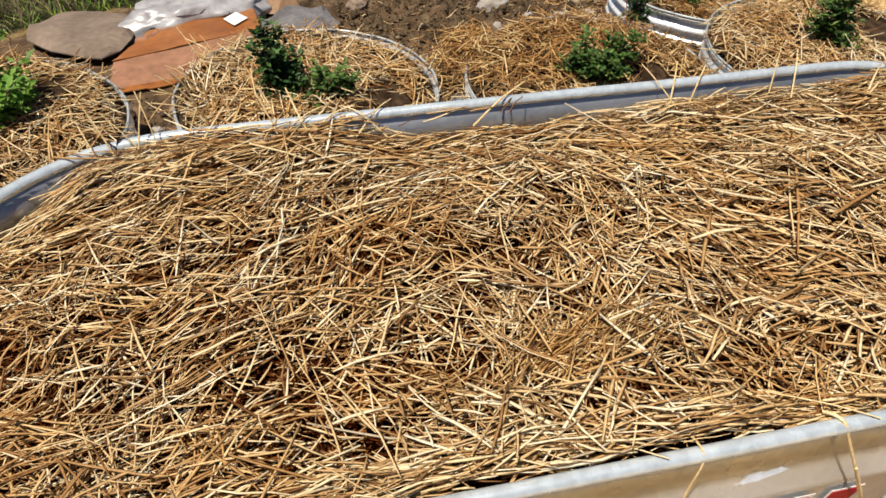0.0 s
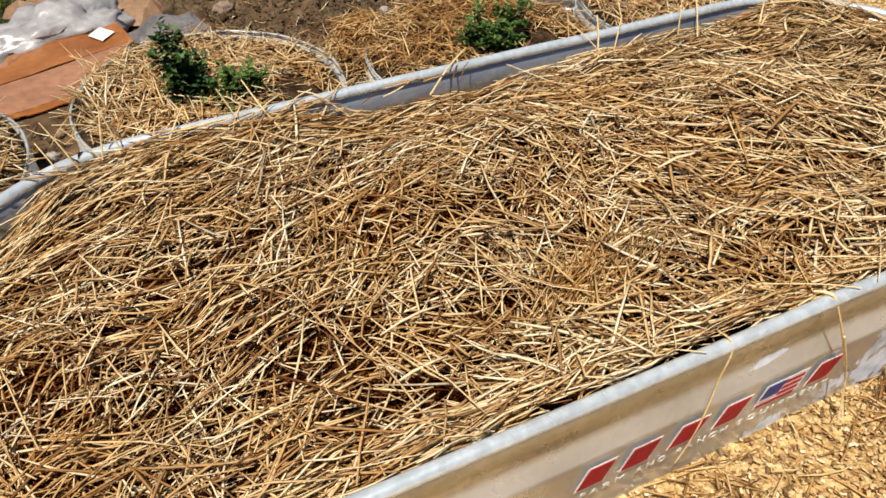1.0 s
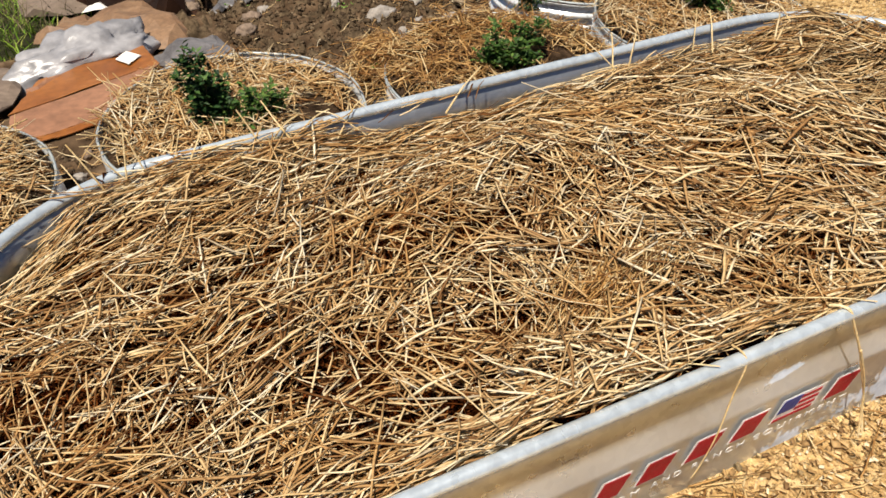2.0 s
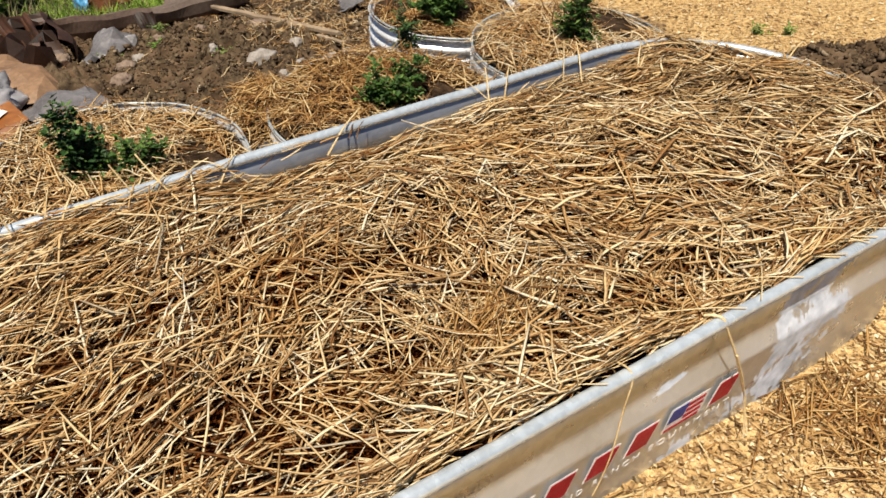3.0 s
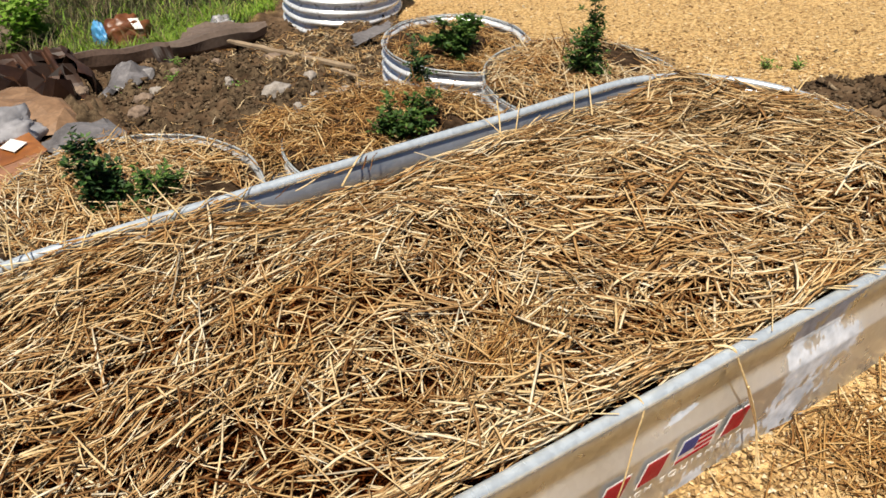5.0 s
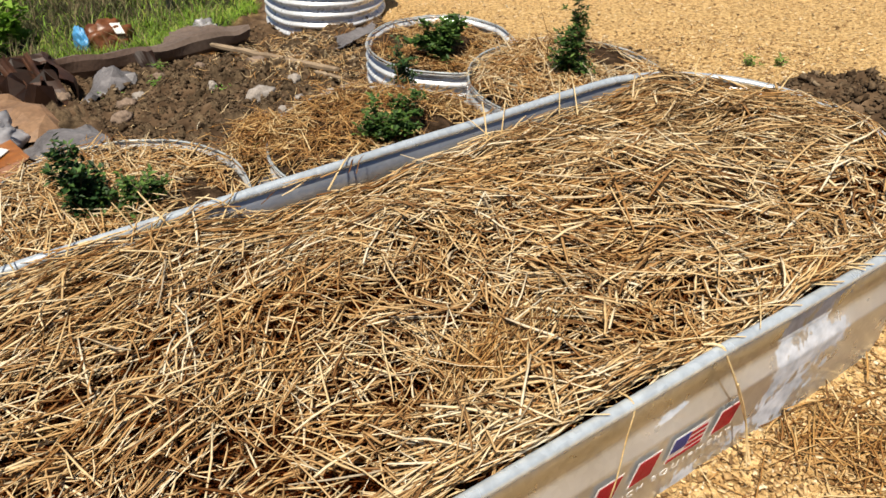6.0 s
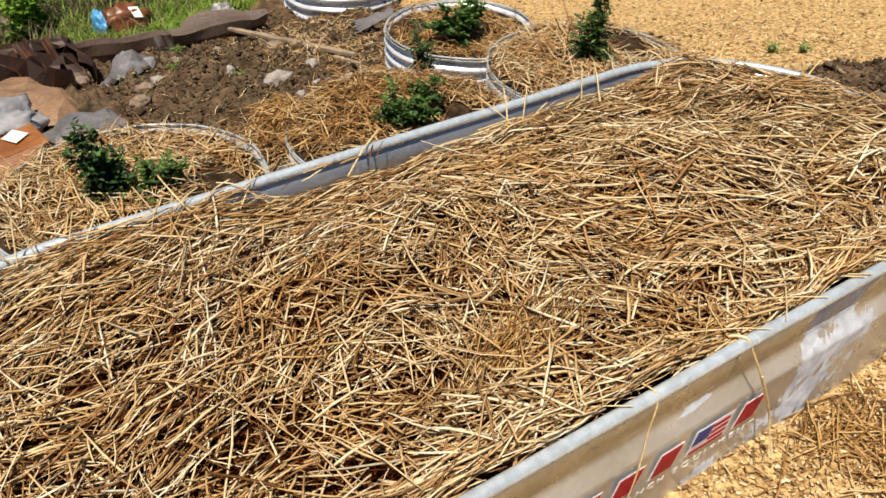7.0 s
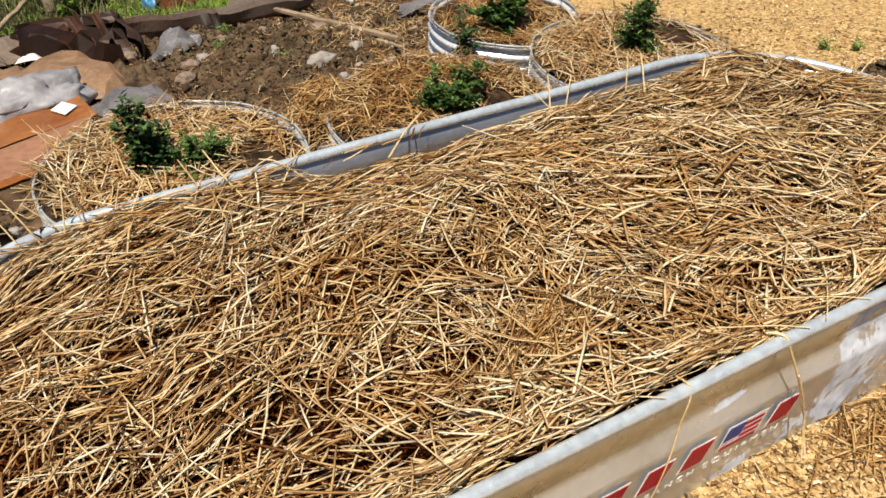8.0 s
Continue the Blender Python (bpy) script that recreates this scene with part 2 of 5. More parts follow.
dull_zinc_mat = galvanised("weathered_galvanised_steel", (0.93, 0.96, 0.97), 0.26, 0.45)


# ---- building helpers ----
def mesh_object(name, verts, faces, mat, parent=None, label="", smooth=False):
    me = bpy.data.meshes.new(name)
    me.from_pydata([tuple(v) for v in verts], [], faces)
    me.materials.append(mat)
    me.update()
    if smooth:
        me.polygons.foreach_set("use_smooth", [True] * len(me.polygons))
    ob = new(name, me)
    ob.parent = parent
    if label:
        tagged(ob, label)
    return ob


def part(name, bm, mat, parent, label="", smooth=False):
    me = bpy.data.meshes.new(name)
    bm.normal_update()
    bm.to_mesh(me)
    bm.free()
    me.materials.append(mat)
    if smooth:
        me.polygons.foreach_set("use_smooth", [True] * len(me.polygons))
    ob = new(name, me)
    ob.parent = parent
    if label:
        tagged(ob, label)
    return ob


def quads_object(name, verts, quads, mat, smooth=False):
    """A large mesh from numpy arrays of vertices (n, 3) and quads (m, 4)."""
    me = bpy.data.meshes.new(name)
    me.vertices.add(len(verts))
    me.vertices.foreach_set("co", np.asarray(verts, dtype=np.float32).ravel())
    me.loops.add(quads.size)
    me.loops.foreach_set("vertex_index", np.asarray(quads, dtype=np.int32).ravel())
    me.polygons.add(len(quads))
    me.polygons.foreach_set("loop_start", np.arange(0, quads.size, 4, dtype=np.int32))
    me.polygons.foreach_set("loop_total", np.full(len(quads), 4, dtype=np.int32))
    me.materials.append(mat)
    me.update(calc_edges=True)
    me.validate()
    if smooth:
        me.polygons.foreach_set("use_smooth", [True] * len(me.polygons))
    return new(name, me)


def value_noise(x, y, seed=0):
    """Smooth noise in -1..1 on numpy arrays."""
    def h(i, j):
        v = np.sin(i * 127.1 + j * 311.7 + seed * 74.7) * 43758.5453
        return (v - np.floor(v)) * 2 - 1
    i, j = np.floor(x), np.floor(y)
    u, v = x - i, y - j
    u, v = u * u * (3 - 2 * u), v * v * (3 - 2 * v)
    return (h(i, j) * (1 - u) + h(i + 1, j) * u) * (1 - v) + (h(i, j + 1) * (1 - u) + h(i + 1, j + 1) * u) * v


def fractal(x, y, seed=0, octaves=4):
    return sum(value_noise(x * 2 ** k, y * 2 ** k, seed + k) / 2 ** k for k in range(octaves))


def step(x, a, b):
    t = np.clip((x - a) / (b - a), 0, 1)
    return t * t * (3 - 2 * t)


# ---- the lie of the land ----
R, S, RIM = 0.455, 0.747, 0.61           # the long tank: end radius, half its straight side, rim height
RINGS = [(-1.50, 1.40), (-0.443, 1.457), (0.58, 1.376), (1.577, 1.414)]
RING_R, RING_Z = 0.457, 0.06


def land(x, y):
    """Height of the ground: the near path is high, the slope falls away beyond the tank."""
    x, y = np.asarray(x, float), np.asarray(y, float)
    z = np.interp(y, [-50, -0.47, 1.0, 5.0, 12.0, 60.0, 400.0], [0.5, 0.28, -0.02, -0.78, -1.3, -2.6, -6.0])
    return z


def soil_mask(x, y):
    n = 0.14 * fractal(x * 2.2, y * 2.2, 11)
    right = np.interp(y, [-0.3, 0.0, 0.35, 0.72, 0.92, 1.1, 1.4, 1.7, 2.0, 2.6, 4.2, 5.5], [1.2, 1.9, 2.5, 2.72, 2.4, 1.9, 2.15, 2.42, 2.35, 2.0, 2.1, 1.9])
    return step(right + n - x, -0.08, 0.08) * step(y + n, -0.35, -0.1) * (1 - grass_mask(x, y))


def grass_mask(x, y):
    n = 0.12 * fractal(x * 2.6, y * 2.6, 23)
    edge = np.interp(x, [-2.6, -1.9, -1.25, -0.95, -0.4, 0.0, 0.3, 0.6, 1.1, 1.5, 1.9, 2.4], [2.6, 3.0, 3.35, 3.65, 4.6, 4.75, 4.35, 4.35, 4.6, 5.0, 6.2, 9.0])
    return step(y + n - edge, -0.08, 0.08)


def ground_z(x, y):
    s = soil_mask(x, y)
    g = grass_mask(x, y)
    rough = 0.045 * fractal(np.asarray(x) * 3.1, np.asarray(y) * 3.1, 3) + 0.035 * fractal(np.asarray(x) * 9, np.asarray(y) * 9, 5)
    flat = np.exp(-(((np.asarray(x) + 0.95) / 0.45) ** 2 + ((np.asarray(y) - 2.4) / 0.45) ** 2)) + np.exp(-(((np.asarray(x) + 1.4) / 0.4) ** 2 + ((np.asarray(y) - 2.75) / 0.5) ** 2))
    rough = rough * (1 - 0.95 * np.clip(flat * 1.6, 0, 1))
    heap = 0.06 * np.exp(-(((np.asarray(x) - 0.4) / 0.55) ** 2 + ((np.asarray(y) - 3.1) / 0.45) ** 2))
    heap = heap + 0.075 * np.exp(-(((np.asarray(x) - 2.5) / 0.25) ** 2 + ((np.asarray(y) - 0.6) / 0.3) ** 2))
    return land(x, y) + (s * 0.9 + g * 0.5) * rough + heap + (1 - s) * 0.008 * fractal(np.asarray(x) * 6, np.asarray(y) * 6, 8)


def spaced(lo, hi, fine, far):
    a = list(np.arange(lo, hi + 1e-6, fine))
    d = fine
    while a[-1] < far:
        d *= 1.35
        a.append(a[-1] + d)
    d = fine
    while a[0] > -far:
        d *= 1.35
        a.insert(0, a[0] - d)
    return np.array(a)


gx, gy = spaced(-2.4, 4.2, 0.022, 300), spaced(-1.2, 6.0, 0.022, 300)
X, Y = np.meshgrid(gx, gy)
Z = ground_z(X, Y)
nx, ny = len(gx), len(gy)
idx = np.arange(nx * ny).reshape(ny, nx)
ground_quads = np.stack([idx[:-1, :-1], idx[:-1, 1:], idx[1:, 1:], idx[1:, :-1]], -1).reshape(-1, 4)

gm, gn, gl, gb = material("ground_surface", 0.95)
gb.inputs["Specular IOR Level"].default_value = 0.15
chip_noise = noise_tex(gn, gl, 45, 5)
chip_col = ramp(gn, [(0.30, (0.30, 0.175, 0.065)), (0.5, (0.62, 0.41, 0.175)), (0.70, (0.82, 0.60, 0.30))])
gl.new(chip_noise.outputs[0], chip_col.inputs[0])
soil_noise = noise_tex(gn, gl, 11, 10)
soil_col = ramp(gn, [(0.3, (0.04, 0.024, 0.013)), (0.55, (0.105, 0.067, 0.038)), (0.75, (0.19, 0.13, 0.08))])
gl.new(soil_noise.outputs[0], soil_col.inputs[0])
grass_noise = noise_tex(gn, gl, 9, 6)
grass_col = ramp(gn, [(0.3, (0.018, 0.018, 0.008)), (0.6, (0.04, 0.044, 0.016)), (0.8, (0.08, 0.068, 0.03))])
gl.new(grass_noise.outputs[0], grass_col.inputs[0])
sa, ga = gn.new("ShaderNodeAttribute"), gn.new("ShaderNodeAttribute")
sa.attribute_name, ga.attribute_name = "soil", "grass"
first = mix(gn, gl, sa.outputs["Fac"], chip_col.outputs[0], soil_col.outputs[0])
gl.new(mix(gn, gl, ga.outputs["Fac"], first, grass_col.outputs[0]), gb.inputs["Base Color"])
relief = mix(gn, gl, sa.outputs["Fac"], chip_noise.outputs[0], soil_noise.outputs[0])
bump(gn, gl, gb, relief, 1.0, 0.05)

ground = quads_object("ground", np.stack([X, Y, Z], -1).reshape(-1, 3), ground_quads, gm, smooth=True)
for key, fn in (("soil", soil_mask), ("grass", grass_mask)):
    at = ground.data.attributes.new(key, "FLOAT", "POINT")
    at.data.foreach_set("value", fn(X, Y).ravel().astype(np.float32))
tagged(ground, "sloping ground of golden wood chips, brown soil and rough grass", "ground", kind="structure")


# ---- the long tank ----
def stadium(r, s, per_end=40, per_side=36):
    """Points of a long round-ended outline, anticlockwise from the far right, with outward normals."""
    pts = []
    for k in range(per_end):
        a = -math.pi / 2 + math.pi * k / per_end
        pts.append((s + r * math.cos(a), r * math.sin(a), math.cos(a), math.sin(a)))
    for k in range(per_side):
        pts.append((s - 2 * s * k / per_side, r, 0, 1))
    for k in range(per_end):
        a = math.pi / 2 + math.pi * k / per_end
        pts.append((-s + r * math.cos(a), r * math.sin(a), math.cos(a), math.sin(a)))
    for k in range(per_side):
        pts.append((-s + 2 * s * k / per_side, -r, 0, -1))
    return pts


def swept_wall(outline, profile, wobble=0.0, seed=0, closed_profile=False):
    """Sweeps (out, z) along an outline of (x, y, nx, ny)."""
    verts, faces, n, m = [], [], len(outline), len(profile)
    for k, (x, y, ux, uy) in enumerate(outline):
        a = 2 * math.pi * k / n
        d = wobble * (math.sin(3 * a + seed) + 0.6 * math.sin(7 * a + 2 * seed) + 0.3 * math.sin(17 * a + seed))
        dz = wobble * 0.8 * (math.sin(4 * a + 1.7 * seed) + 0.5 * math.sin(11 * a + seed))
        for o, z in profile:
            verts.append((x + ux * (o + d), y + uy * (o + d), z + dz))
    span = m if closed_profile else m - 1
    for k in range(n):
        for j in range(span):
            a, b = k * m + j, k * m + (j + 1) % m
            c, d = ((k + 1) % n) * m + (j + 1) % m, ((k + 1) % n) * m + j
            faces.append((a, d, c, b))
    return verts, faces


def tube_profile(cx, cz, rx, rz, n=12):
    return [(cx + rx * math.cos(2 * math.pi * k / n), cz + rz * math.sin(2 * math.pi * k / n)) for k in range(n)]


tank = tagged(new("stock_tank"), "long oval galvanised steel stock tank used as raised bed", "stock tank")
outer = [(0.0, RIM - 0.010), (0.0, 0.514), (0.0008, 0.510), (0.004, 0.504), (0.019, 0.468), (0.0205, 0.463), (0.021, 0.456), (0.021, 0.27), (0.024, 0.262), (0.028, 0.25), (0.028, 0.215), (0.024, 0.205), (0.021, 0.195), (0.021, 0.0)]
inner = [(o - 0.0025, z) for o, z in reversed(outer)]
v, f = swept_wall(stadium(R, S), outer + inner, 0.0010, 1.3, True)
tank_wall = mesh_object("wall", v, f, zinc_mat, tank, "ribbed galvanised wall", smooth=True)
tank_wall.data.materials.append(inner_zinc_mat)
m_ = len(outer) + len(inner)
tank_wall.data.polygons.foreach_set("material_index", [1 if k % m_ >= len(outer) - 1 else 0 for k in range(len(f))])
v, f = swept_wall(stadium(R, S), tube_profile(0.0055, RIM - 0.003, 0.0124, 0.0115, 16), 0.0010, 1.3, True)
mesh_object("rim", v, f, rim_mat, tank, "rolled bright zinc rim with small dents", smooth=True)
fl = stadium(R + 0.012, S)
mesh_object("floor_plate", [(x, y, 0.004) for x, y, _, _ in fl], [tuple(range(len(fl)))], zinc_mat, tank)


def slab(name, corners, y0, thick, mat, parent, label=""):
    """A flat decal on the near side: corners as (x, z)."""
    n = len(corners)
    vs = [(x, y0, z) for x, z in corners] + [(x, y0 - thick, z) for x, z in corners]
    fs = [tuple(range(n, 2 * n)), tuple(reversed(range(n)))] + [(k, (k + 1) % n, n + (k + 1) % n, n + k) for k in range(n)]
    return mesh_object(name, vs, fs, mat, parent, label)


def leaning(x0, x1, z0, z1, lean, grow=0.0):
    return [(x0 - grow - lean / 2, z0 - grow), (x1 + grow - lean / 2, z0 - grow), (x1 + grow + lean / 2, z1 + grow), (x0 - grow + lean / 2, z1 + grow)]


SIDE = -R - 0.0246
for x0, x1 in ((-0.288, -0.238), (-0.200, -0.146), (-0.100, -0.046), (-0.002, 0.050), (0.218, 0.272)):
    mark = slab("decal_mark", leaning(x0, x1, 0.391, 0.443, 0.018, 0.004), SIDE, 0.0008, white_mat, tank, "white-edged plain brand mark")
    slab("decal_fill", leaning(x0, x1, 0.391, 0.443, 0.018), SIDE - 0.0008, 0.0008, red_mat, mark, "plain red slanted fill")
flag = slab("flag_decal", leaning(0.090, 0.186, 0.391, 0.447, 0.012, 0.003), SIDE, 0.0008, white_mat, tank, "small striped flag decal")
slab("flag_canton", leaning(0.093, 0.135, 0.413, 0.446, 0.010), SIDE - 0.0008, 0.0008, blue_decal_mat, flag, "navy blue corner")
for z0, x0 in ((0.391, 0.084), (0.405, 0.132), (0.420, 0.137), (0.435, 0.140)):
    slab("flag_stripe", leaning(x0, 0.182 + (z0 - 0.42) * 0.2, z0, z0 + 0.0075, 0.002), SIDE - 0.0008, 0.0008, red_mat, flag, "red stripe")


def lettering(text, x0, x1, z):
    """One word of the line under the marks, stretched between x0 and x1."""
    curve = bpy.data.curves.new("lettering", "FONT")
    curve.body, curve.size, curve.space_character, curve.extrude = text, 0.0235, 1.5, 0.0004
    holder = new("lettering", curve)
    bpy.context.view_layer.update()
    me = bpy.data.meshes.new_from_object(holder.evaluated_get(bpy.context.evaluated_depsgraph_get()))
    bpy.data.objects.remove(holder)
    me.materials.clear()
    me.materials.append(white_mat)
    lo, hi = min(q.co.x for q in me.vertices), max(q.co.x for q in me.vertices)
    word = new("decal_word", me)
    word.parent = tank
    word.matrix_basis = Matrix.Translation((x0, SIDE - 0.0006, z)) @ Matrix.Rotation(radians(90), 4, "X") @ Matrix.Diagonal(((x1 - x0) / (hi - lo), 1, 1, 1)) @ Matrix.Translation((-lo, 0, 0))
    tagged(word, "small white spaced capital letters")


for text, x0, x1 in (("FARM", -0.285, -0.196), ("AND", -0.172, -0.108), ("RANCH", -0.084, 0.030), ("EQUIPMENT", 0.054, 0.276)):
    lettering(text, x0, x1, 0.357)


# ---- straw ----
def straw_mesh(name, centre, angle, length, width, height_fn, lift, tilt, bend, rng, mat, keep=None, flat=0.45):
    """Bent four-sided stems laid over a height field."""
    n = len(centre)
    s = np.array([-0.5, -0.17, 0.17, 0.5])
    d = np.stack([np.cos(angle), np.sin(angle)], -1)
    q = np.stack([-d[:, 1], d[:, 0]], -1)
    along = s[None, :] * length[:, None]
    kink = rng.normal(0, 0.012, (n, 4))
    off = (bend[:, None] * (s[None, :] ** 2 - 0.1) + kink) * length[:, None]
    xy = centre[:, None, :] + along[..., None] * d[:, None, :] + off[..., None] * q[:, None, :]
    if keep is not None:
        ok = keep(xy)
        centre, d, q, along, xy, lift, tilt, width = (a[ok] for a in (centre, d, q, along, xy, lift, tilt, width))
        n = len(centre)
    zc = height_fn(centre[:, 0], centre[:, 1])[:, None]
    zn = height_fn(xy[..., 0], xy[..., 1])
    z = 0.35 * zc + 0.65 * zn + lift[:, None] + along * np.tan(tilt)[:, None]
    taper = np.array([0.75, 1.0, 1.0, 0.6])
    roll = rng.uniform(-0.9, 0.9, n)
    side = np.concatenate([q, np.zeros((n, 1))], 1)
    up = np.tile([0.0, 0.0, 1.0], (n, 1))
    a1 = side * np.cos(roll)[:, None] + up * np.sin(roll)[:, None]
    a2 = (-side * np.sin(roll)[:, None] + up * np.cos(roll)[:, None]) * flat
    p = np.concatenate([xy, z[..., None]], -1)
    hw = (width / 2)[:, None, None] * taper[None, :, None] * rng.uniform(0.8, 1.15, (n, 4, 1))
    ring = np.stack([p + a1[:, None] * hw, p + a2[:, None] * hw, p - a1[:, None] * hw, p - a2[:, None] * hw], 2)
    verts = ring.reshape(-1, 3)
    base = []
    for k in range(3):
        for j in range(4):
            base.append((4 * k + j, 4 * k + (j + 1) % 4, 4 * k + 4 + (j + 1) % 4, 4 * k + 4 + j))
    base += [(3, 2, 1, 0), (12, 13, 14, 15)]
    quads = (np.array(base)[None] + 16 * np.arange(n)[:, None, None]).reshape(-1, 4)
    return quads_object(name, verts, quads, mat, smooth=False)


def in_tank(x, y, margin):
    return np.hypot(np.maximum(np.abs(x) - S, 0), y) < R - margin


def bed_z(x, y):
    """Top of the mulch in the long tank: low along the far side, mounded elsewhere."""
    x, y = np.asarray(x, float), np.asarray(y, float)
    edge = R - np.hypot(np.maximum(np.abs(x) - S, 0), y)
    h = RIM - 0.033 + 0.016 * value_noise(x * 2.3 + 5.2, y * 2.9, 41) + 0.024 * value_noise(x * 6, y * 8, 43) + 0.011 * value_noise(x * 15, y * 15, 47)
    h = h - 0.010 * step(y, 0.12, 0.40) * np.exp(-((x - 0.10) / 0.48) ** 2)
    h = h + 0.026 * step(y, 0.15, 0.36) * step(-x, 0.28, 0.48) * step(x, -1.05, -0.85)
    h = h + 0.034 * step(x, 0.70, 1.0)
    h = h + 0.034 * step(-y, 0.20, 0.42) * step(x, -1.0, -0.7)
    h = h - 0.03 * step(0.12 - edge, 0, 0.12) * step(-x, 0.8, 1.1)
    h = h + 0.02 * np.exp(-(((x + 0.66) / 0.2) ** 2 + ((y - 0.05) / 0.2) ** 2))
    h = h - 0.02 * np.exp(-(((x + 0.1) / 0.18) ** 2 + ((y + 0.02) / 0.12) ** 2))
    h = h + 0.030 * np.exp(-(((x - 0.5) / 0.3) ** 2 + ((y - 0.02) / 0.15) ** 2))
    h = h + 0.020 * np.exp(-(((x - 0.55) / 0.2) ** 2 + ((y + 0.36) / 0.10) ** 2))
    return h


def flow(x, y):
    """Prevailing lie of the stems: along the far side, aslant over the middle and near parts, loose elsewhere."""
    far = step(y, 0.04, 0.22)
    arch = 0.14 * far - (0.55 + 0.25 * step(x, 0.1, 0.5)) * (1 - far) + 0.35 * value_noise(x * 2.1, y * 3.1, 51)
    loose = 2.0 * value_noise(x * 2.7 + 3, y * 3.1, 52) + 1.2 * value_noise(x * 6.3, y * 6.3, 53) - 0.4
    c = combed(x, y)
    return arch * c + loose * (1 - c)


def combed(x, y):
    """How strongly the stems lie one way, 0 to 1."""
    far = step(y, 0.08, 0.24)
    right = step(x, 0.0, 0.2) * step(y, -0.30, -0.14)
    near = step(-x, 0.25, 0.5) * (0.5 + 0.3 * step(-y, 0.15, 0.3))
    return np.clip(np.maximum(np.maximum(far, right * 0.85), near * 0.8) + 0.3 * value_noise(x * 4, y * 4, 57), 0.05, 1)


def bed_straw(name, count, lo, hi, wlo, whi, low, high, spread, seed, tilt=0.09, mat=None, bundle=1):
    """Stems over the bed; with bundle > 1 they lie in loose swaths of about that many."""
    rng = np.random.default_rng(seed)
    m = max(1, count // bundle) * 2
    cx, cy = rng.uniform(-S - R, S + R, m), rng.uniform(-R, R, m)
    ok = in_tank(cx, cy, 0.02)
    cx, cy = cx[ok][:count // bundle], cy[ok][:count // bundle]
    ang = flow(cx, cy) + rng.normal(0, 1, len(cx)) * spread * (1.25 - 0.8 * combed(cx, cy))
    lift = rng.uniform(low, high, len(cx))
    k = np.repeat(np.arange(len(cx)), bundle)
    n = len(k)
    along, across = rng.normal(0, 0.06, n) * (bundle > 1), rng.normal(0, 0.018, n) * (bundle > 1)
    x, y = cx[k] + along * np.cos(ang[k]) - across * np.sin(ang[k]), cy[k] + along * np.sin(ang[k]) + across * np.cos(ang[k])
    ang = ang[k] + rng.normal(0, 0.19, n) * (bundle > 1)
    lift = lift[k] + rng.uniform(-0.006, 0.006, n)
    edge = R - np.hypot(np.maximum(np.abs(x) - S, 0), y)
    tangent = np.arctan2(y, np.sign(x) * np.maximum(np.abs(x) - S, 0)) + math.pi / 2
    hug = step(0.10 - edge, 0, 0.08) * rng.uniform(0.4, 1, n)
    ang = np.where((hug > 0.5) & ((y > -0.1) | (np.abs(x) > S) | (rng.uniform(0, 1, n) < 0.5)), tangent + rng.normal(0, 0.25, n), ang)
    if mat is None:
        # hollows where the darker layer shows
        hole = np.maximum(step(value_noise(x * 5.5 + 2, y * 6.5, 61), 0.34, 0.7) * 0.42, step(value_noise(x * 13 + 7, y * 17, 63), 0.34, 0.74) * 0.75)
        stay = rng.uniform(0, 1, n) > hole
        x, y, ang, lift = x[stay], y[stay], ang[stay], lift[stay]
        n = len(x)
    length = (lo + (hi - lo) * rng.beta(1.2, 2.6, n)) * (0.62 + 0.42 * combed(x, y))
    # finer, shorter stems at one end of the tank, coarser at the other
    width = (wlo + (whi - wlo) * rng.beta(1.4, 2.2, n)) * np.interp(x, [-0.9, -0.35, 0.3, 0.9], [0.74, 0.82, 1.0, 1.12])
    length = length * np.interp(x, [-0.9, -0.2, 0.3], [0.85, 0.9, 1.05])
    return straw_mesh(name, np.stack([x, y], -1), ang, length, width, bed_z, lift, rng.normal(0, tilt, n),
                      rng.normal(0, 0.075, n), rng, mat or straw_mat, lambda xy: in_tank(xy[..., 0], xy[..., 1], 0.006).all(1))


# soil under the mulch, its colour deepened to paint shade in the gaps
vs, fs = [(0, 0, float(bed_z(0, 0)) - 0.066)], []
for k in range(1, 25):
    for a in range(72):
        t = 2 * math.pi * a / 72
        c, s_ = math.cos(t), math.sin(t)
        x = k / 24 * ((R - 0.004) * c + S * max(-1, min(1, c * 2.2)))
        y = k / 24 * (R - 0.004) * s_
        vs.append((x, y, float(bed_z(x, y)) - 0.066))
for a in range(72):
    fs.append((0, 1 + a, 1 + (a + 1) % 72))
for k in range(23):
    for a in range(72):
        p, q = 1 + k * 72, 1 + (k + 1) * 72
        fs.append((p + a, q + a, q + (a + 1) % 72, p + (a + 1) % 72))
tagged(mesh_object("bed_soil", vs, fs, bed_soil_mat, smooth=True), "dark crumbly potting soil under the straw, deepened as gap shade", "soil", kind="stuff")
tagged(bed_straw("straw_mulch", 9000, 0.02, 0.12, 0.0020, 0.0042, -0.064, -0.034, 1.3, 1, 0.12, deep_shade_straw_mat), "deep layer of fine broken straw, gap shade painted dark brown", "straw", kind="stuff")
tagged(bed_straw("straw_mulch", 7800, 0.03, 0.18, 0.0024, 0.0052, -0.052, -0.024, 1.3, 4, 0.18, brown_shade_straw_mat), "loose layer of broken brown and golden straw, darkened as shade between stems", "straw", kind="stuff")
tagged(bed_straw("straw_mulch", 6300, 0.05, 0.32, 0.0034, 0.0078, -0.030, 0.010, 0.6, 2, 0.12, None, 7), "golden straw stems lying in swaths", "straw", kind="stuff")
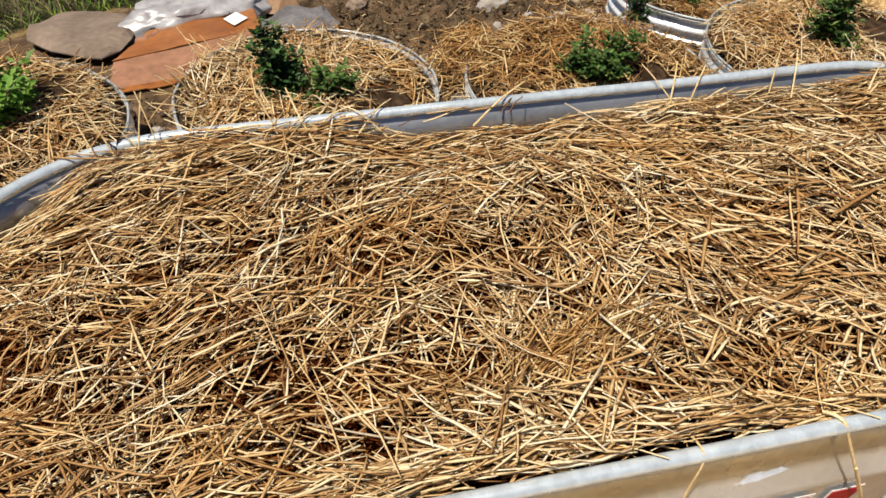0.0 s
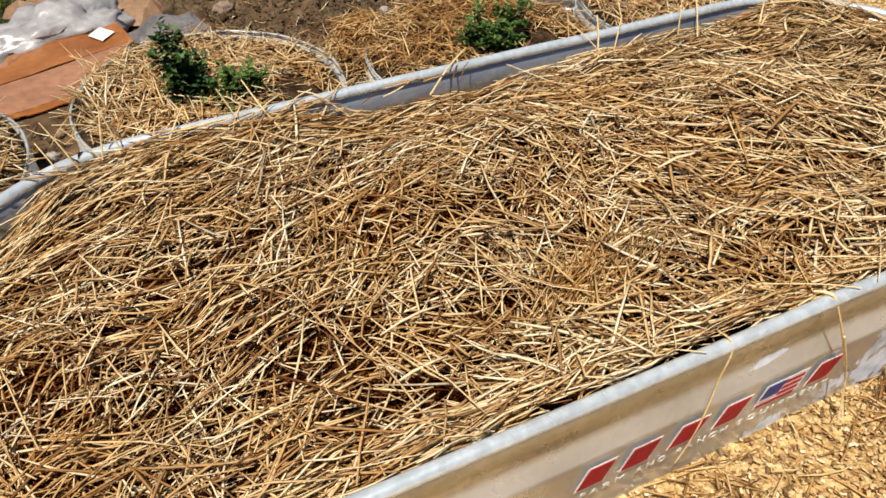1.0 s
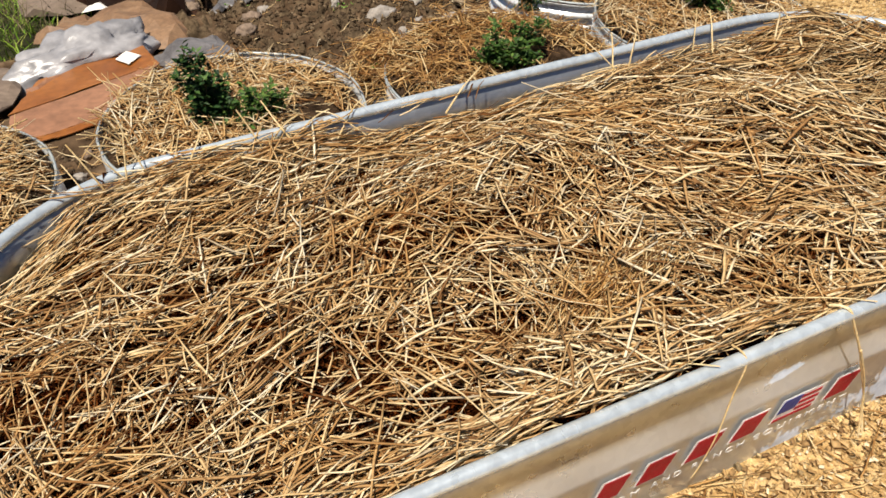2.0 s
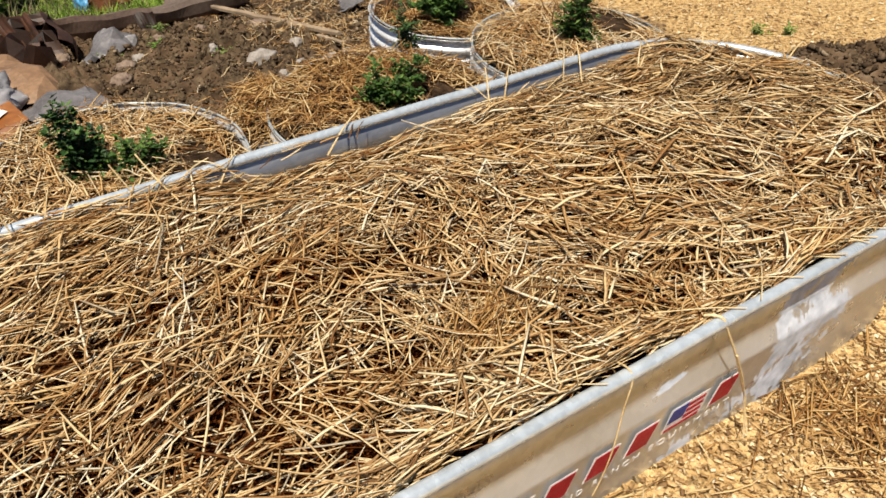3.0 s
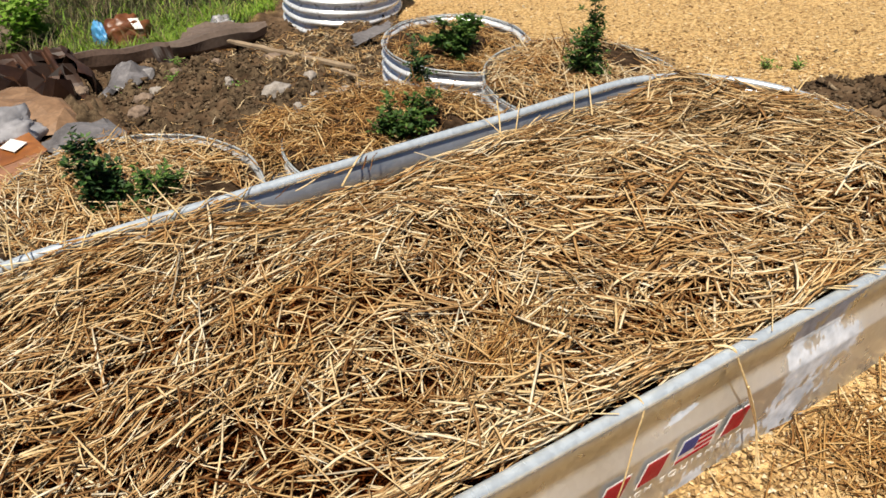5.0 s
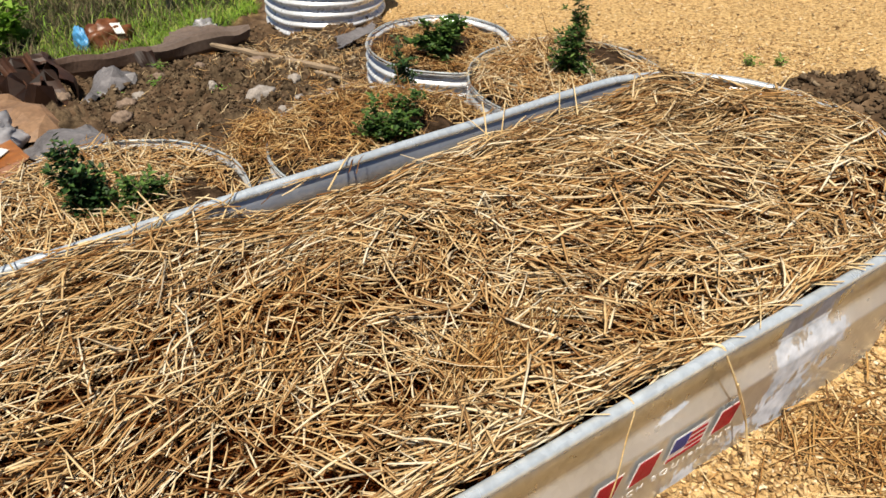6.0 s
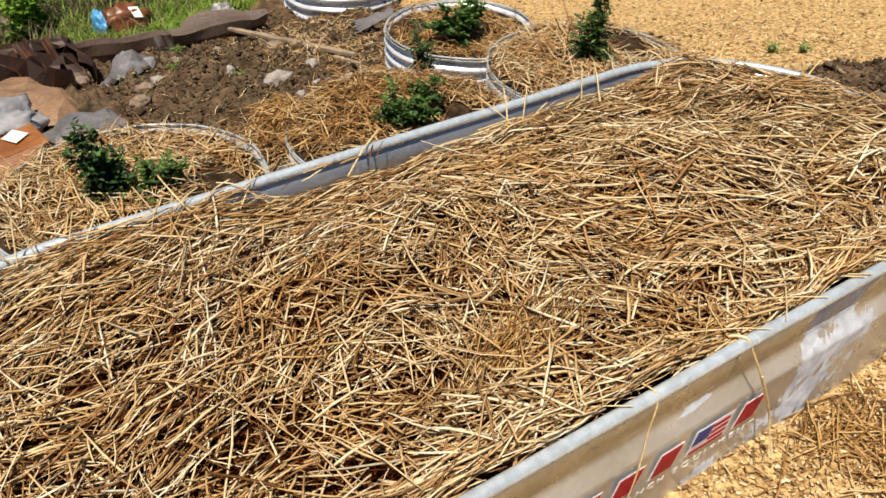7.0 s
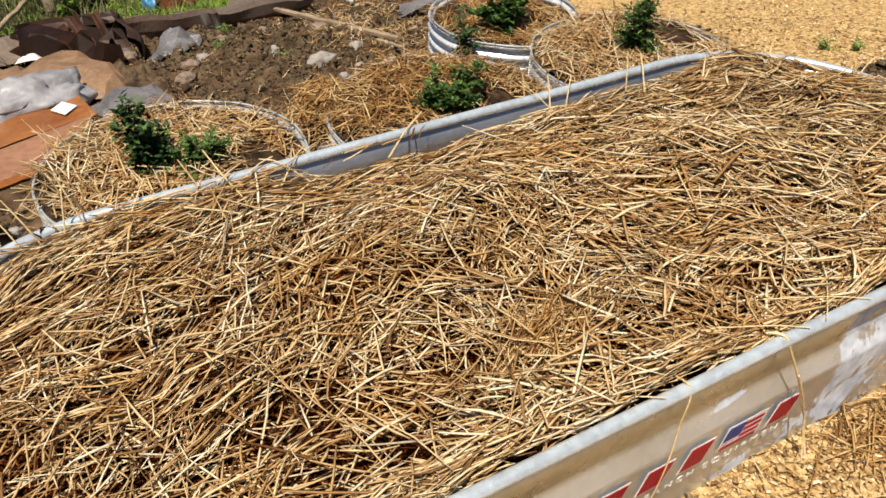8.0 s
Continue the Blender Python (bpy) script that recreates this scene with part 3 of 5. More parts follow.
tagged(bed_straw("straw_mulch", 2700, 0.03, 0.26, 0.0029, 0.0064, -0.018, 0.014, 1.2, 6, 0.20), "criss-crossed golden straw stems lying loose", "straw", kind="stuff")
tagged(bed_straw("straw_mulch", 1400, 0.06, 0.38, 0.0040, 0.0078, 0.002, 0.020, 1.1, 3, 0.13), "single bright straw stems lying on the mulch", "straw", kind="stuff")
tagged(bed_straw("straw_mulch", 2000, 0.02, 0.08, 0.0022, 0.0046, -0.014, 0.014, 1.4, 5, 0.30), "short snapped bits of pale straw on the mulch", "straw", kind="stuff")

# a brown tuft of matted fine straw in the middle of the bed
rng_ = np.random.default_rng(29)
n_ = 420
sx_, sy_ = rng_.normal(-0.10, 0.06, n_), rng_.normal(-0.215, 0.03, n_)
tagged(straw_mesh("straw_mulch", np.stack([sx_ + 0.6 * (sy_ + 0.215), sy_], -1), rng_.normal(0.55, 0.35, n_), rng_.uniform(0.03, 0.12, n_), rng_.uniform(0.0015, 0.0034, n_), bed_z,
                  rng_.uniform(-0.008, 0.020, n_), rng_.normal(0, 0.14, n_), rng_.normal(0, 0.12, n_), rng_, rust_straw_mat), "matted tuft of fine rusty straw", "straw", kind="stuff")

# stems pressed along the wall
rng_ = np.random.default_rng(19)
n_ = 2600
side_ = rng_.uniform(0, 1, n_)
turn_ = rng_.uniform(0, 2 * math.pi, n_)
inset_ = R - rng_.uniform(0.008, 0.07, n_)
long_ = side_ < 0.52
sx_ = np.where(long_, rng_.uniform(-S, S, n_), np.sign(np.cos(turn_)) * S + inset_ * np.cos(turn_))
sy_ = np.where(long_, np.where(turn_ > 1.35 * math.pi, -1, 1) * inset_, inset_ * np.sin(turn_))
lie_ = np.where(long_, 0.0, turn_ + math.pi / 2) + rng_.normal(0, 0.16, n_)
tagged(straw_mesh("straw_mulch", np.stack([sx_, sy_], -1), lie_, rng_.uniform(0.03, 0.15, n_), rng_.uniform(0.0024, 0.005, n_), bed_z,
                  rng_.uniform(-0.03, 0.010, n_), rng_.normal(0, 0.08, n_), rng_.normal(0, 0.06, n_), rng_, straw_mat, lambda xy: in_tank(xy[..., 0], xy[..., 1], 0.005).all(1)), "straw pressed along the tank wall", "straw", kind="stuff")

# straw packed up against the near rim
rng_ = np.random.default_rng(31)
n_ = 1300
sx_, sy_ = rng_.uniform(-0.95, 0.85, n_), -R + rng_.uniform(0.006, 0.075, n_)
tagged(straw_mesh("straw_mulch", np.stack([sx_, sy_], -1), rng_.normal(-0.05, 0.45, n_), 0.03 + 0.15 * rng_.beta(1.2, 2.2, n_), rng_.uniform(0.0024, 0.0050, n_), bed_z,
                  rng_.uniform(-0.035, 0.008, n_), rng_.normal(0, 0.12, n_), rng_.normal(0, 0.08, n_), rng_, straw_mat, lambda xy: in_tank(xy[..., 0], xy[..., 1], 0.002).all(1)), "straw packed up against the near rim", "straw", kind="stuff")

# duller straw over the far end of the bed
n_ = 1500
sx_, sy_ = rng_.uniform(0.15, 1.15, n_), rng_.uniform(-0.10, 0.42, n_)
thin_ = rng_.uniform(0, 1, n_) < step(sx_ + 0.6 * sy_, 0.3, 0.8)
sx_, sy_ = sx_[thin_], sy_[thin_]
n_ = len(sx_)
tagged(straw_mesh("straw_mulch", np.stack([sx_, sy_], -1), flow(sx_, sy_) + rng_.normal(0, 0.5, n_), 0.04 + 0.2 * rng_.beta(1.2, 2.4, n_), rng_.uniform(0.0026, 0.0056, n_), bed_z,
                  rng_.uniform(-0.006, 0.016, n_), rng_.normal(0, 0.12, n_), rng_.normal(0, 0.08, n_), rng_, dull_straw_mat, lambda xy: in_tank(xy[..., 0], xy[..., 1], 0.006).all(1)), "dull brown straw at the end of the tank", "straw", kind="stuff")

# straw caught on top of the far rim
rng_ = np.random.default_rng(17)
n_ = 34
sx_ = rng_.uniform(-0.95, -0.05, n_)
sy_ = np.where(sx_ < -S, np.sqrt(np.maximum(R * R - (np.abs(sx_) - S) ** 2, 0)), R) + rng_.normal(-0.022, 0.016, n_)
tagged(straw_mesh("straw_mulch", np.stack([sx_, sy_], -1), rng_.normal(0.10, 0.35, n_), rng_.uniform(0.05, 0.14, n_), rng_.uniform(0.0024, 0.0048, n_), lambda x, y: np.full(np.shape(x), RIM + 0.006),
                  rng_.uniform(0.0, 0.012, n_), rng_.normal(0, 0.06, n_), rng_.normal(0, 0.08, n_), rng_, straw_mat), "golden straw caught along the top of the rim", "straw", kind="stuff")


# ---- corrugated rings ----
def circle(r, n=72):
    return [(r * math.cos(2 * math.pi * k / n), r * math.sin(2 * math.pi * k / n), math.cos(2 * math.pi * k / n), math.sin(2 * math.pi * k / n)) for k in range(n)]


def corrugated(top, bottom, pitch, depth):
    n = max(6, int((top - bottom) / pitch * 8))
    return [(depth * 0.5 * math.cos(2 * math.pi * (top - (top + (bottom - top) * k / n)) / pitch), top + (bottom - top) * k / n) for k in range(n + 1)]


def ring_bed(x, y, r, rim_z, bottom, label, pitch=0.06, depth=0.028):
    ring = tagged(new("metal_ring"), label, "planter ring", "round metal planters")
    ring.location = (x, y, 0)
    prof = corrugated(rim_z - 0.006, bottom, pitch, depth)
    prof = prof + [(o - 0.002, z) for o, z in reversed(prof)]
    v, f = swept_wall(circle(r, 144), prof, 0.003, x * 3 + y, True)
    mesh_object("wall", v, f, dull_zinc_mat, ring, "corrugated galvanised wall", smooth=True)
    v, f = swept_wall(circle(r, 144), tube_profile(0.001, rim_z, 0.0047, 0.0047, 10), 0.003, x * 3 + y, True)
    mesh_object("rim", v, f, ring_rim_mat, ring, smooth=True)
    return ring


def ring_fill(x, y, r, z, straw_count, seed, mat, edge=0.0, mound=0.05, bare_at=None):
    """Soil and straw in a round planter."""
    def top(px, py):
        px, py = np.asarray(px, float), np.asarray(py, float)
        d = np.hypot(px - x, py - y) / r
        return z + edge + mound * (1 - d ** 2) + 0.02 * value_noise(px * 5, py * 5, seed) + 0.012 * value_noise(px * 14, py * 14, seed + 2)
    vs, fs = [(x, y, float(top(x, y)) - 0.012)], []
    for k in range(1, 15):
        for a in range(48):
            t = 2 * math.pi * a / 48
            px, py = x + (r - 0.012) * k / 14 * math.cos(t), y + (r - 0.012) * k / 14 * math.sin(t)
            vs.append((px, py, float(top(px, py)) - 0.012))
    fs += [(0, 1 + a, 1 + (a + 1) % 48) for a in range(48)]
    for k in range(13):
        for a in range(48):
            p, q = 1 + k * 48, 1 + (k + 1) * 48
            fs.append((p + a, q + a, q + (a + 1) % 48, p + (a + 1) % 48))
    tagged(mesh_object("planter_soil", vs, fs, planter_soil_mat, smooth=True), "dark soil inside the round metal planter", "soil", kind="stuff")
    rng = np.random.default_rng(seed)
    d, a = (r - 0.03) * np.sqrt(rng.uniform(0, 1, straw_count)), rng.uniform(0, 2 * math.pi, straw_count)
    px, py = x + d * np.cos(a), y + d * np.sin(a)
    bare = value_noise(px * 6, py * 6, seed + 9) > 0.58 - 0.17 * step((px - x) / r, 0.0, 0.5) * step((py - y) / r, -0.5, 0.0)
    if bare_at:
        bare = np.hypot(px - x - bare_at[0], py - y - bare_at[1]) < bare_at[2]
    px, py = px[~bare], py[~bare]
    n = len(px)
    ob = straw_mesh("straw_mulch", np.stack([px, py], -1), rng.uniform(0, math.pi, n), 0.04 + 0.24 * rng.beta(1.3, 2.8, n), rng.uniform(0.0035, 0.0068, n), top,
                    rng.uniform(-0.012, 0.022, n), rng.normal(0, 0.28, n), rng.normal(0, 0.1, n), rng, mat,
                    lambda xy: (np.hypot(xy[..., 0] - x, xy[..., 1] - y) < r + (0.05 if edge > 0 else -0.014)).all(1))
    tagged(ob, "golden straw mulch in the round planter", "straw", kind="stuff")
    m = straw_count // 11
    a = rng.uniform(0, 2 * math.pi, m)
    a = a[value_noise(a * 2.2, a * 0 + seed, seed) > -0.25]
    m = len(a)
    d = r + rng.normal(-0.02, 0.02, m)
    ob = straw_mesh("straw_mulch", np.stack([x + d * np.cos(a), y + d * np.sin(a)], -1), a + rng.normal(0, 0.9, m), 0.04 + 0.14 * rng.beta(1.3, 2.5, m), rng.uniform(0.003, 0.0055, m), lambda px, py: np.full(np.shape(px), z + 0.008),
                    rng.uniform(0.0, 0.022, m), rng.normal(-0.1, 0.22, m), rng.normal(0, 0.1, m), rng, mat)
    tagged(ob, "straw spilling over the rim of the round planter", "straw", kind="stuff")
    return top


for k, (x, y) in enumerate(RINGS):
    ring_bed(x, y, RING_R, RING_Z, -0.30, "low round corrugated galvanised ring set in the soil", 0.06, 0.012)
    ring_fill(x, y, RING_R, RING_Z, 2100, 60 + k, rust_straw_mat if k == 2 else straw_mat, (0.012, -0.004, 0.012, 0.004)[k], (0.05, 0.055, 0.03, 0.04)[k], ((0.20, 0.17, 0.09), None, (0.19, -0.10, 0.10), (0.27, 0.02, 0.15))[k])
BACK = (1.535, 2.375, 0.40, -0.10)
ring_bed(*BACK, -0.45, "round corrugated galvanised ring standing proud of the soil")
ring_fill(BACK[0], BACK[1], BACK[2], BACK[3], 1300, 71, rust_straw_mat, -0.035, 0.03)
ring_bed(1.84, 4.40, 0.44, 0.05, -0.75, "tall shiny corrugated steel tank beyond the soil heap", 0.078, 0.036)


# rusty straw heaped over the rim between two rings
def spill_z(x, y):
    return -0.06 + 0.150 * np.exp(-(((x - 0.22) / 0.17) ** 2 + ((y - 1.66) / 0.26) ** 2))


rng_ = np.random.default_rng(23)
n_ = 900
sx_, sy_ = rng_.normal(0.22, 0.09, n_), rng_.normal(1.65, 0.12, n_)
tagged(straw_mesh("straw_mulch", np.stack([sx_, sy_], -1), rng_.uniform(0, math.pi, n_), 0.04 + 0.2 * rng_.beta(1.3, 2.6, n_), rng_.uniform(0.0034, 0.0065, n_), spill_z,
                  rng_.uniform(-0.03, 0.022, n_), rng_.normal(0, 0.28, n_), rng_.normal(0, 0.12, n_), rng_, rust_straw_mat), "rusty straw heaped over the planter rim", "straw", kind="stuff")


# ---- plants ----
def tube(bm, pts, r0, r1, sides=5):
    rows = []
    for k, p in enumerate(pts):
        p = Vector(p)
        t = (Vector(pts[min(k + 1, len(pts) - 1)]) - Vector(pts[max(k - 1, 0)])).normalized()
        u = t.orthogonal().normalized()
        w = t.cross(u)
        r = r0 + (r1 - r0) * k / (len(pts) - 1)
        rows.append([bm.verts.new(p + r * (math.cos(2 * math.pi * j / sides) * u + math.sin(2 * math.pi * j / sides) * w)) for j in range(sides)])
    for a, b in zip(rows, rows[1:]):
        for j in range(sides):
            bm.faces.new((a[j], a[(j + 1) % sides], b[(j + 1) % sides], b[j]))
    bm.faces.new(list(reversed(rows[0])))
    bm.faces.new(rows[-1])


def plant(name, base, stems, leaf, leaves_per_m, mat, label, category, seed, broad=0.5, droop=0.2, twig=1.0):
    """stems: (lean x, lean y, height); small folded leaves all along each stem and its twigs."""
    rng = random.Random(seed)
    thing = tagged(new(name), label, category)
    thing.location = base
    verts, faces, wood = [], [], bmesh.new()
    for lx, ly, h in stems:
        pts = []
        for k in range(6):
            t = k / 5
            pts.append((lx * t ** 1.3 + rng.uniform(-0.008, 0.008), ly * t ** 1.3 + rng.uniform(-0.008, 0.008), h * t))
        tube(wood, pts, 0.004, 0.0015)
        runs = [(Vector(pts[k]), Vector(pts[k + 1])) for k in range(5)]
        for k in range(int(h * 80)):
            t = rng.uniform(0.12, 0.97)
            i = min(4, int(t * 5))
            p = Vector(pts[i]).lerp(Vector(pts[i + 1]), t * 5 - i)
            a = rng.uniform(0, 2 * math.pi)
            ln = twig * rng.uniform(0.03, 0.10) * (1.25 - t * 0.85)
            e = p + Vector((math.cos(a) * ln, math.sin(a) * ln, rng.uniform(0.0, 0.7) * ln))
            tube(wood, [p, p.lerp(e, 0.5) + Vector((0, 0, 0.002)), e], 0.0016, 0.0008, 3)
            runs.append((p, e))
        for p, e in runs:
            for _ in range(max(4 if leaf < 0.06 else 1, int((e - p).length * leaves_per_m * 1.5))):
                q = p.lerp(e, rng.uniform(0.15, 1.08))
                a = rng.uniform(0, 2 * math.pi)
                out = Vector((math.cos(a), math.sin(a), rng.uniform(-droop, 0.8))).normalized()
                side = out.cross(Vector((rng.uniform(-0.5, 0.5), rng.uniform(-0.5, 0.5), 1))).normalized()
                up = side.cross(out)
                ln = leaf * rng.uniform(0.6, 1.25)
                w = ln * broad
                b = len(verts)
                q = q + out * 0.004
                verts += [q, q + out * ln * 0.45 + side * w * 0.5 + up * w * 0.18, q + out * ln, q + out * ln * 0.45 - side * w * 0.5 + up * w * 0.18, q + out * ln * 0.5 - up * w * 0.05]
                faces += [(b, b + 1, b + 4), (b + 1, b + 2, b + 4), (b + 2, b + 3, b + 4), (b + 3, b, b + 4)]
    part("stem", wood, stem_mat, thing, "thin woody stems")
    mesh_object("foliage", verts, faces, mat, thing, "many small leaves")
    return thing


plant("shrub", (-0.51, 1.39, 0.05), [(-0.07, 0.02, 0.33), (-0.03, -0.03, 0.25), (0.04, 0.02, 0.20), (-0.10, 0.0, 0.24), (-0.02, 0.04, 0.29), (-0.05, 0.03, 0.18), (0.03, -0.03, 0.14), (-0.06, -0.02, 0.20)], 0.027, 230, leaf_dark, "young dark green small-leaved shrub in straw", "shrub", 1, 0.5, 0.2, 0.62)
plant("shrub", (-0.41, 1.34, 0.05), [(0.09, 0.02, 0.11), (0.04, -0.03, 0.15), (0.13, -0.01, 0.13), (0.0, 0.02, 0.16), (0.07, 0.05, 0.12), (-0.05, 0.0, 0.13)], 0.024, 190, leaf_mid, "low bright green small-leaved shrub in straw", "shrub", 2)
plant("shrub", (0.58, 1.33, 0.04), [(-0.09, 0.0, 0.15), (-0.05, 0.05, 0.18), (0.0, -0.05, 0.15), (0.06, 0.03, 0.19), (0.11, 0.0, 0.20), (0.16, 0.03, 0.16), (-0.13, 0.02, 0.12), (0.04, -0.08, 0.12), (-0.04, -0.07, 0.12)], 0.026, 200, leaf_mid, "spreading green shrub in rusty straw", "shrub", 3)
plant("shrub", (1.54, 1.38, 0.04), [(0.03, 0.03, 0.42), (0.0, -0.03, 0.28), (0.07, 0.02, 0.30), (-0.06, 0.02, 0.22), (0.03, 0.0, 0.36), (0.02, 0.05, 0.25), (-0.03, -0.02, 0.24)], 0.026, 110, leaf_mid, "upright bluish green shrub in a round planter", "shrub", 4)
plant("shrub", (1.45, 2.27, -0.14), [(-0.14, 0.0, 0.15), (-0.06, 0.05, 0.20), (0.05, 0.0, 0.18), (0.13, 0.04, 0.20), (0.02, -0.06, 0.17), (-0.19, 0.02, 0.13), (0.17, 0.0, 0.20), (0.09, -0.04, 0.2)], 0.036, 170, leaf_mid, "bushy green shrub in the raised ring", "shrub", 5)
plant("shrub", (0.99, 1.90, -0.16), [(0.0, 0.02, 0.33), (0.04, 0.0, 0.26), (-0.04, 0.0, 0.24), (0.02, -0.03, 0.2)], 0.022, 150, leaf_dark, "sparse bluish green seedling beside the ring", "shrub", 6)
plant("bramble", (-1.41, 1.42, 0.04), [(-0.02, -0.12, 0.16), (0.06, -0.08, 0.2), (0.03, -0.05, 0.14), (0.10, 0.0, 0.16), (-0.06, 0.05, 0.26), (0.0, 0.12, 0.30), (0.08, 0.08, 0.22), (-0.1, 0.0, 0.2)], 0.040, 70, leaf_light, "light green broad-leaved bramble in straw", "bramble", 7, 0.5)


# ---- loose straw, chips, clods and grass ----
def heap_rise(gx, gy, x0=-0.55, x1=1.75, y0=1.85, y1=4.02):
    """Height of the caked soil: lumps with dark cracks between them, thinning out to the level ground."""
    wx, wy = gx + 0.04 * value_noise(gx * 9, gy * 9, 201), gy + 0.04 * value_noise(gx * 9 + 4, gy * 9, 202)
    lumps = 0.045 * np.abs(value_noise(wx * 8, wy * 8, 203)) + 0.055 * np.abs(value_noise(wx * 17, wy * 17, 204)) + 0.030 * np.abs(value_noise(wx * 36, wy * 36, 205)) + 0.010 * value_noise(wx * 80, wy * 80, 206)
    edge = np.minimum(np.minimum(gx - x0, x1 - gx), np.minimum(gy - y0, y1 - gy))
    free = np.ones_like(gx)
    for cx, cy in RINGS:
        free = np.minimum(free, step(np.hypot(gx - cx, gy - cy), RING_R + 0.02, RING_R + 0.12))
    free = np.minimum(free, step(np.hypot(gx - BACK[0], gy - BACK[1]), BACK[2] + 0.02, BACK[2] + 0.12))
    free = np.minimum(free, 1 - step(-gx, 0.1, 0.25) * step(gy, 1.8, 2.0) * step(3.0 - gy, 0, 0.2))
    k = np.minimum(step(edge, 0, 0.25), free) * step(soil_mask(gx, gy), 0.3, 0.8)
    return ground_z(gx, gy) - 0.055 + (lumps + 0.004) * k


def top_z(x, y):
    """The uppermost of ground and soil heap."""
    return np.maximum(ground_z(x, y), heap_rise(np.asarray(x, float), np.asarray(y, float)))


def scatter_straw(count, box, seed, mat, label, weight=None, hi=0.2):
    rng = np.random.default_rng(seed)
    x, y = rng.uniform(box[0], box[1], count), rng.uniform(box[2], box[3], count)
    ok = ~in_tank(x, y, -0.03)
    for cx, cy in RINGS:
        ok &= np.hypot(x - cx, y - cy) > RING_R + 0.02
    ok &= np.hypot(x - BACK[0], y - BACK[1]) > BACK[2] + 0.02
    if weight is not None:
        ok &= rng.uniform(0, 1, count) < weight(x, y)
    x, y = x[ok], y[ok]
    n = len(x)

    def free(xy):
        a = ~in_tank(xy[..., 0], xy[..., 1], -0.02)
        for cx, cy in RINGS:
            a &= np.hypot(xy[..., 0] - cx, xy[..., 1] - cy) > RING_R + 0.015
        return a.all(1)
    ob = straw_mesh("loose_straw", np.stack([x, y], -1), rng.uniform(0, math.pi, n), 0.03 + hi * rng.beta(1.3, 2.6, n), rng.uniform(0.003, 0.0055, n), top_z,
                    rng.uniform(0.002, 0.022, n), rng.normal(0, 0.12, n), rng.normal(0, 0.1, n), rng, mat, free)
    return tagged(ob, label, "straw", kind="stuff")


scatter_straw(8000, (-0.3, 2.0, -0.95, -0.47), 81, rust_straw_mat, "dull stray straw on the wood chips", lambda x, y: np.clip(0.40 + 0.9 * value_noise(x * 4, y * 4, 5), 0.08, 1) * step(y, -0.95, -0.6))
scatter_straw(2600, (-0.05, 1.25, 0.95, 2.1), 82, rust_straw_mat, "rusty straw spilled between the rings", lambda x, y: step(1.95 + 0.2 * value_noise(x * 3, y * 3, 4) - y, 0, 0.3))
scatter_straw(2400, (-2.2, 2.2, 0.47, 1.9), 83, straw_mat, "straw scattered between tank and rings", lambda x, y: np.clip(0.45 + 0.6 * value_noise(x * 5, y * 5, 6), 0, 1))
scatter_straw(420, (-0.3, 1.1, 1.95, 3.6), 85, straw_mat, "stray straw bits on the soil heap", lambda x, y: np.clip(0.35 + 0.8 * value_noise(x * 4, y * 4, 12), 0.08, 1), 0.12)
scatter_straw(4200, (0.55, 1.75, 2.1, 4.1), 86, straw_mat, "fine broken straw strewn over the dry soil", lambda x, y: step(x, 0.5, 1.0) * np.clip(0.55 + 0.7 * value_noise(x * 5, y * 5, 14), 0.1, 1), 0.06)
scatter_straw(2000, (0.7, 2.3, 1.9, 4.2), 84, rust_straw_mat, "stray straw on the soil", lambda x, y: np.clip(0.4 + 0.6 * value_noise(x * 4, y * 4, 8), 0, 1))


def boxes_mesh(name, pos, size, mat, rng, tilt):
    """Many small irregular flakes: eight jittered corners each."""
    n = len(pos)
    c = np.array([(a, b, d) for d in (-1, 1) for a, b in ((-1, -1), (1, -1), (1, 1), (-1, 1))], float) * 0.5
    p = c[None] * size[:, None, :] * rng.uniform(0.55, 1.15, (n, 8, 1))
    a, t, u = rng.uniform(0, 2 * math.pi, n), rng.normal(0, tilt, n), rng.normal(0, tilt, n)
    p[..., 2] += p[..., 0] * np.tan(t)[:, None] + p[..., 1] * np.tan(u)[:, None]
    ca, sa_ = np.cos(a)[:, None], np.sin(a)[:, None]
    x, y = p[..., 0] * ca - p[..., 1] * sa_, p[..., 0] * sa_ + p[..., 1] * ca
    v = np.stack([x, y, p[..., 2]], -1) + pos[:, None, :]
    base = np.array([(3, 2, 1, 0), (4, 5, 6, 7), (0, 1, 5, 4), (1, 2, 6, 5), (2, 3, 7, 6), (3, 0, 4, 7)])
    q = (base[None] + 8 * np.arange(n)[:, None, None]).reshape(-1, 4)
    return quads_object(name, v.reshape(-1, 3), q, mat)


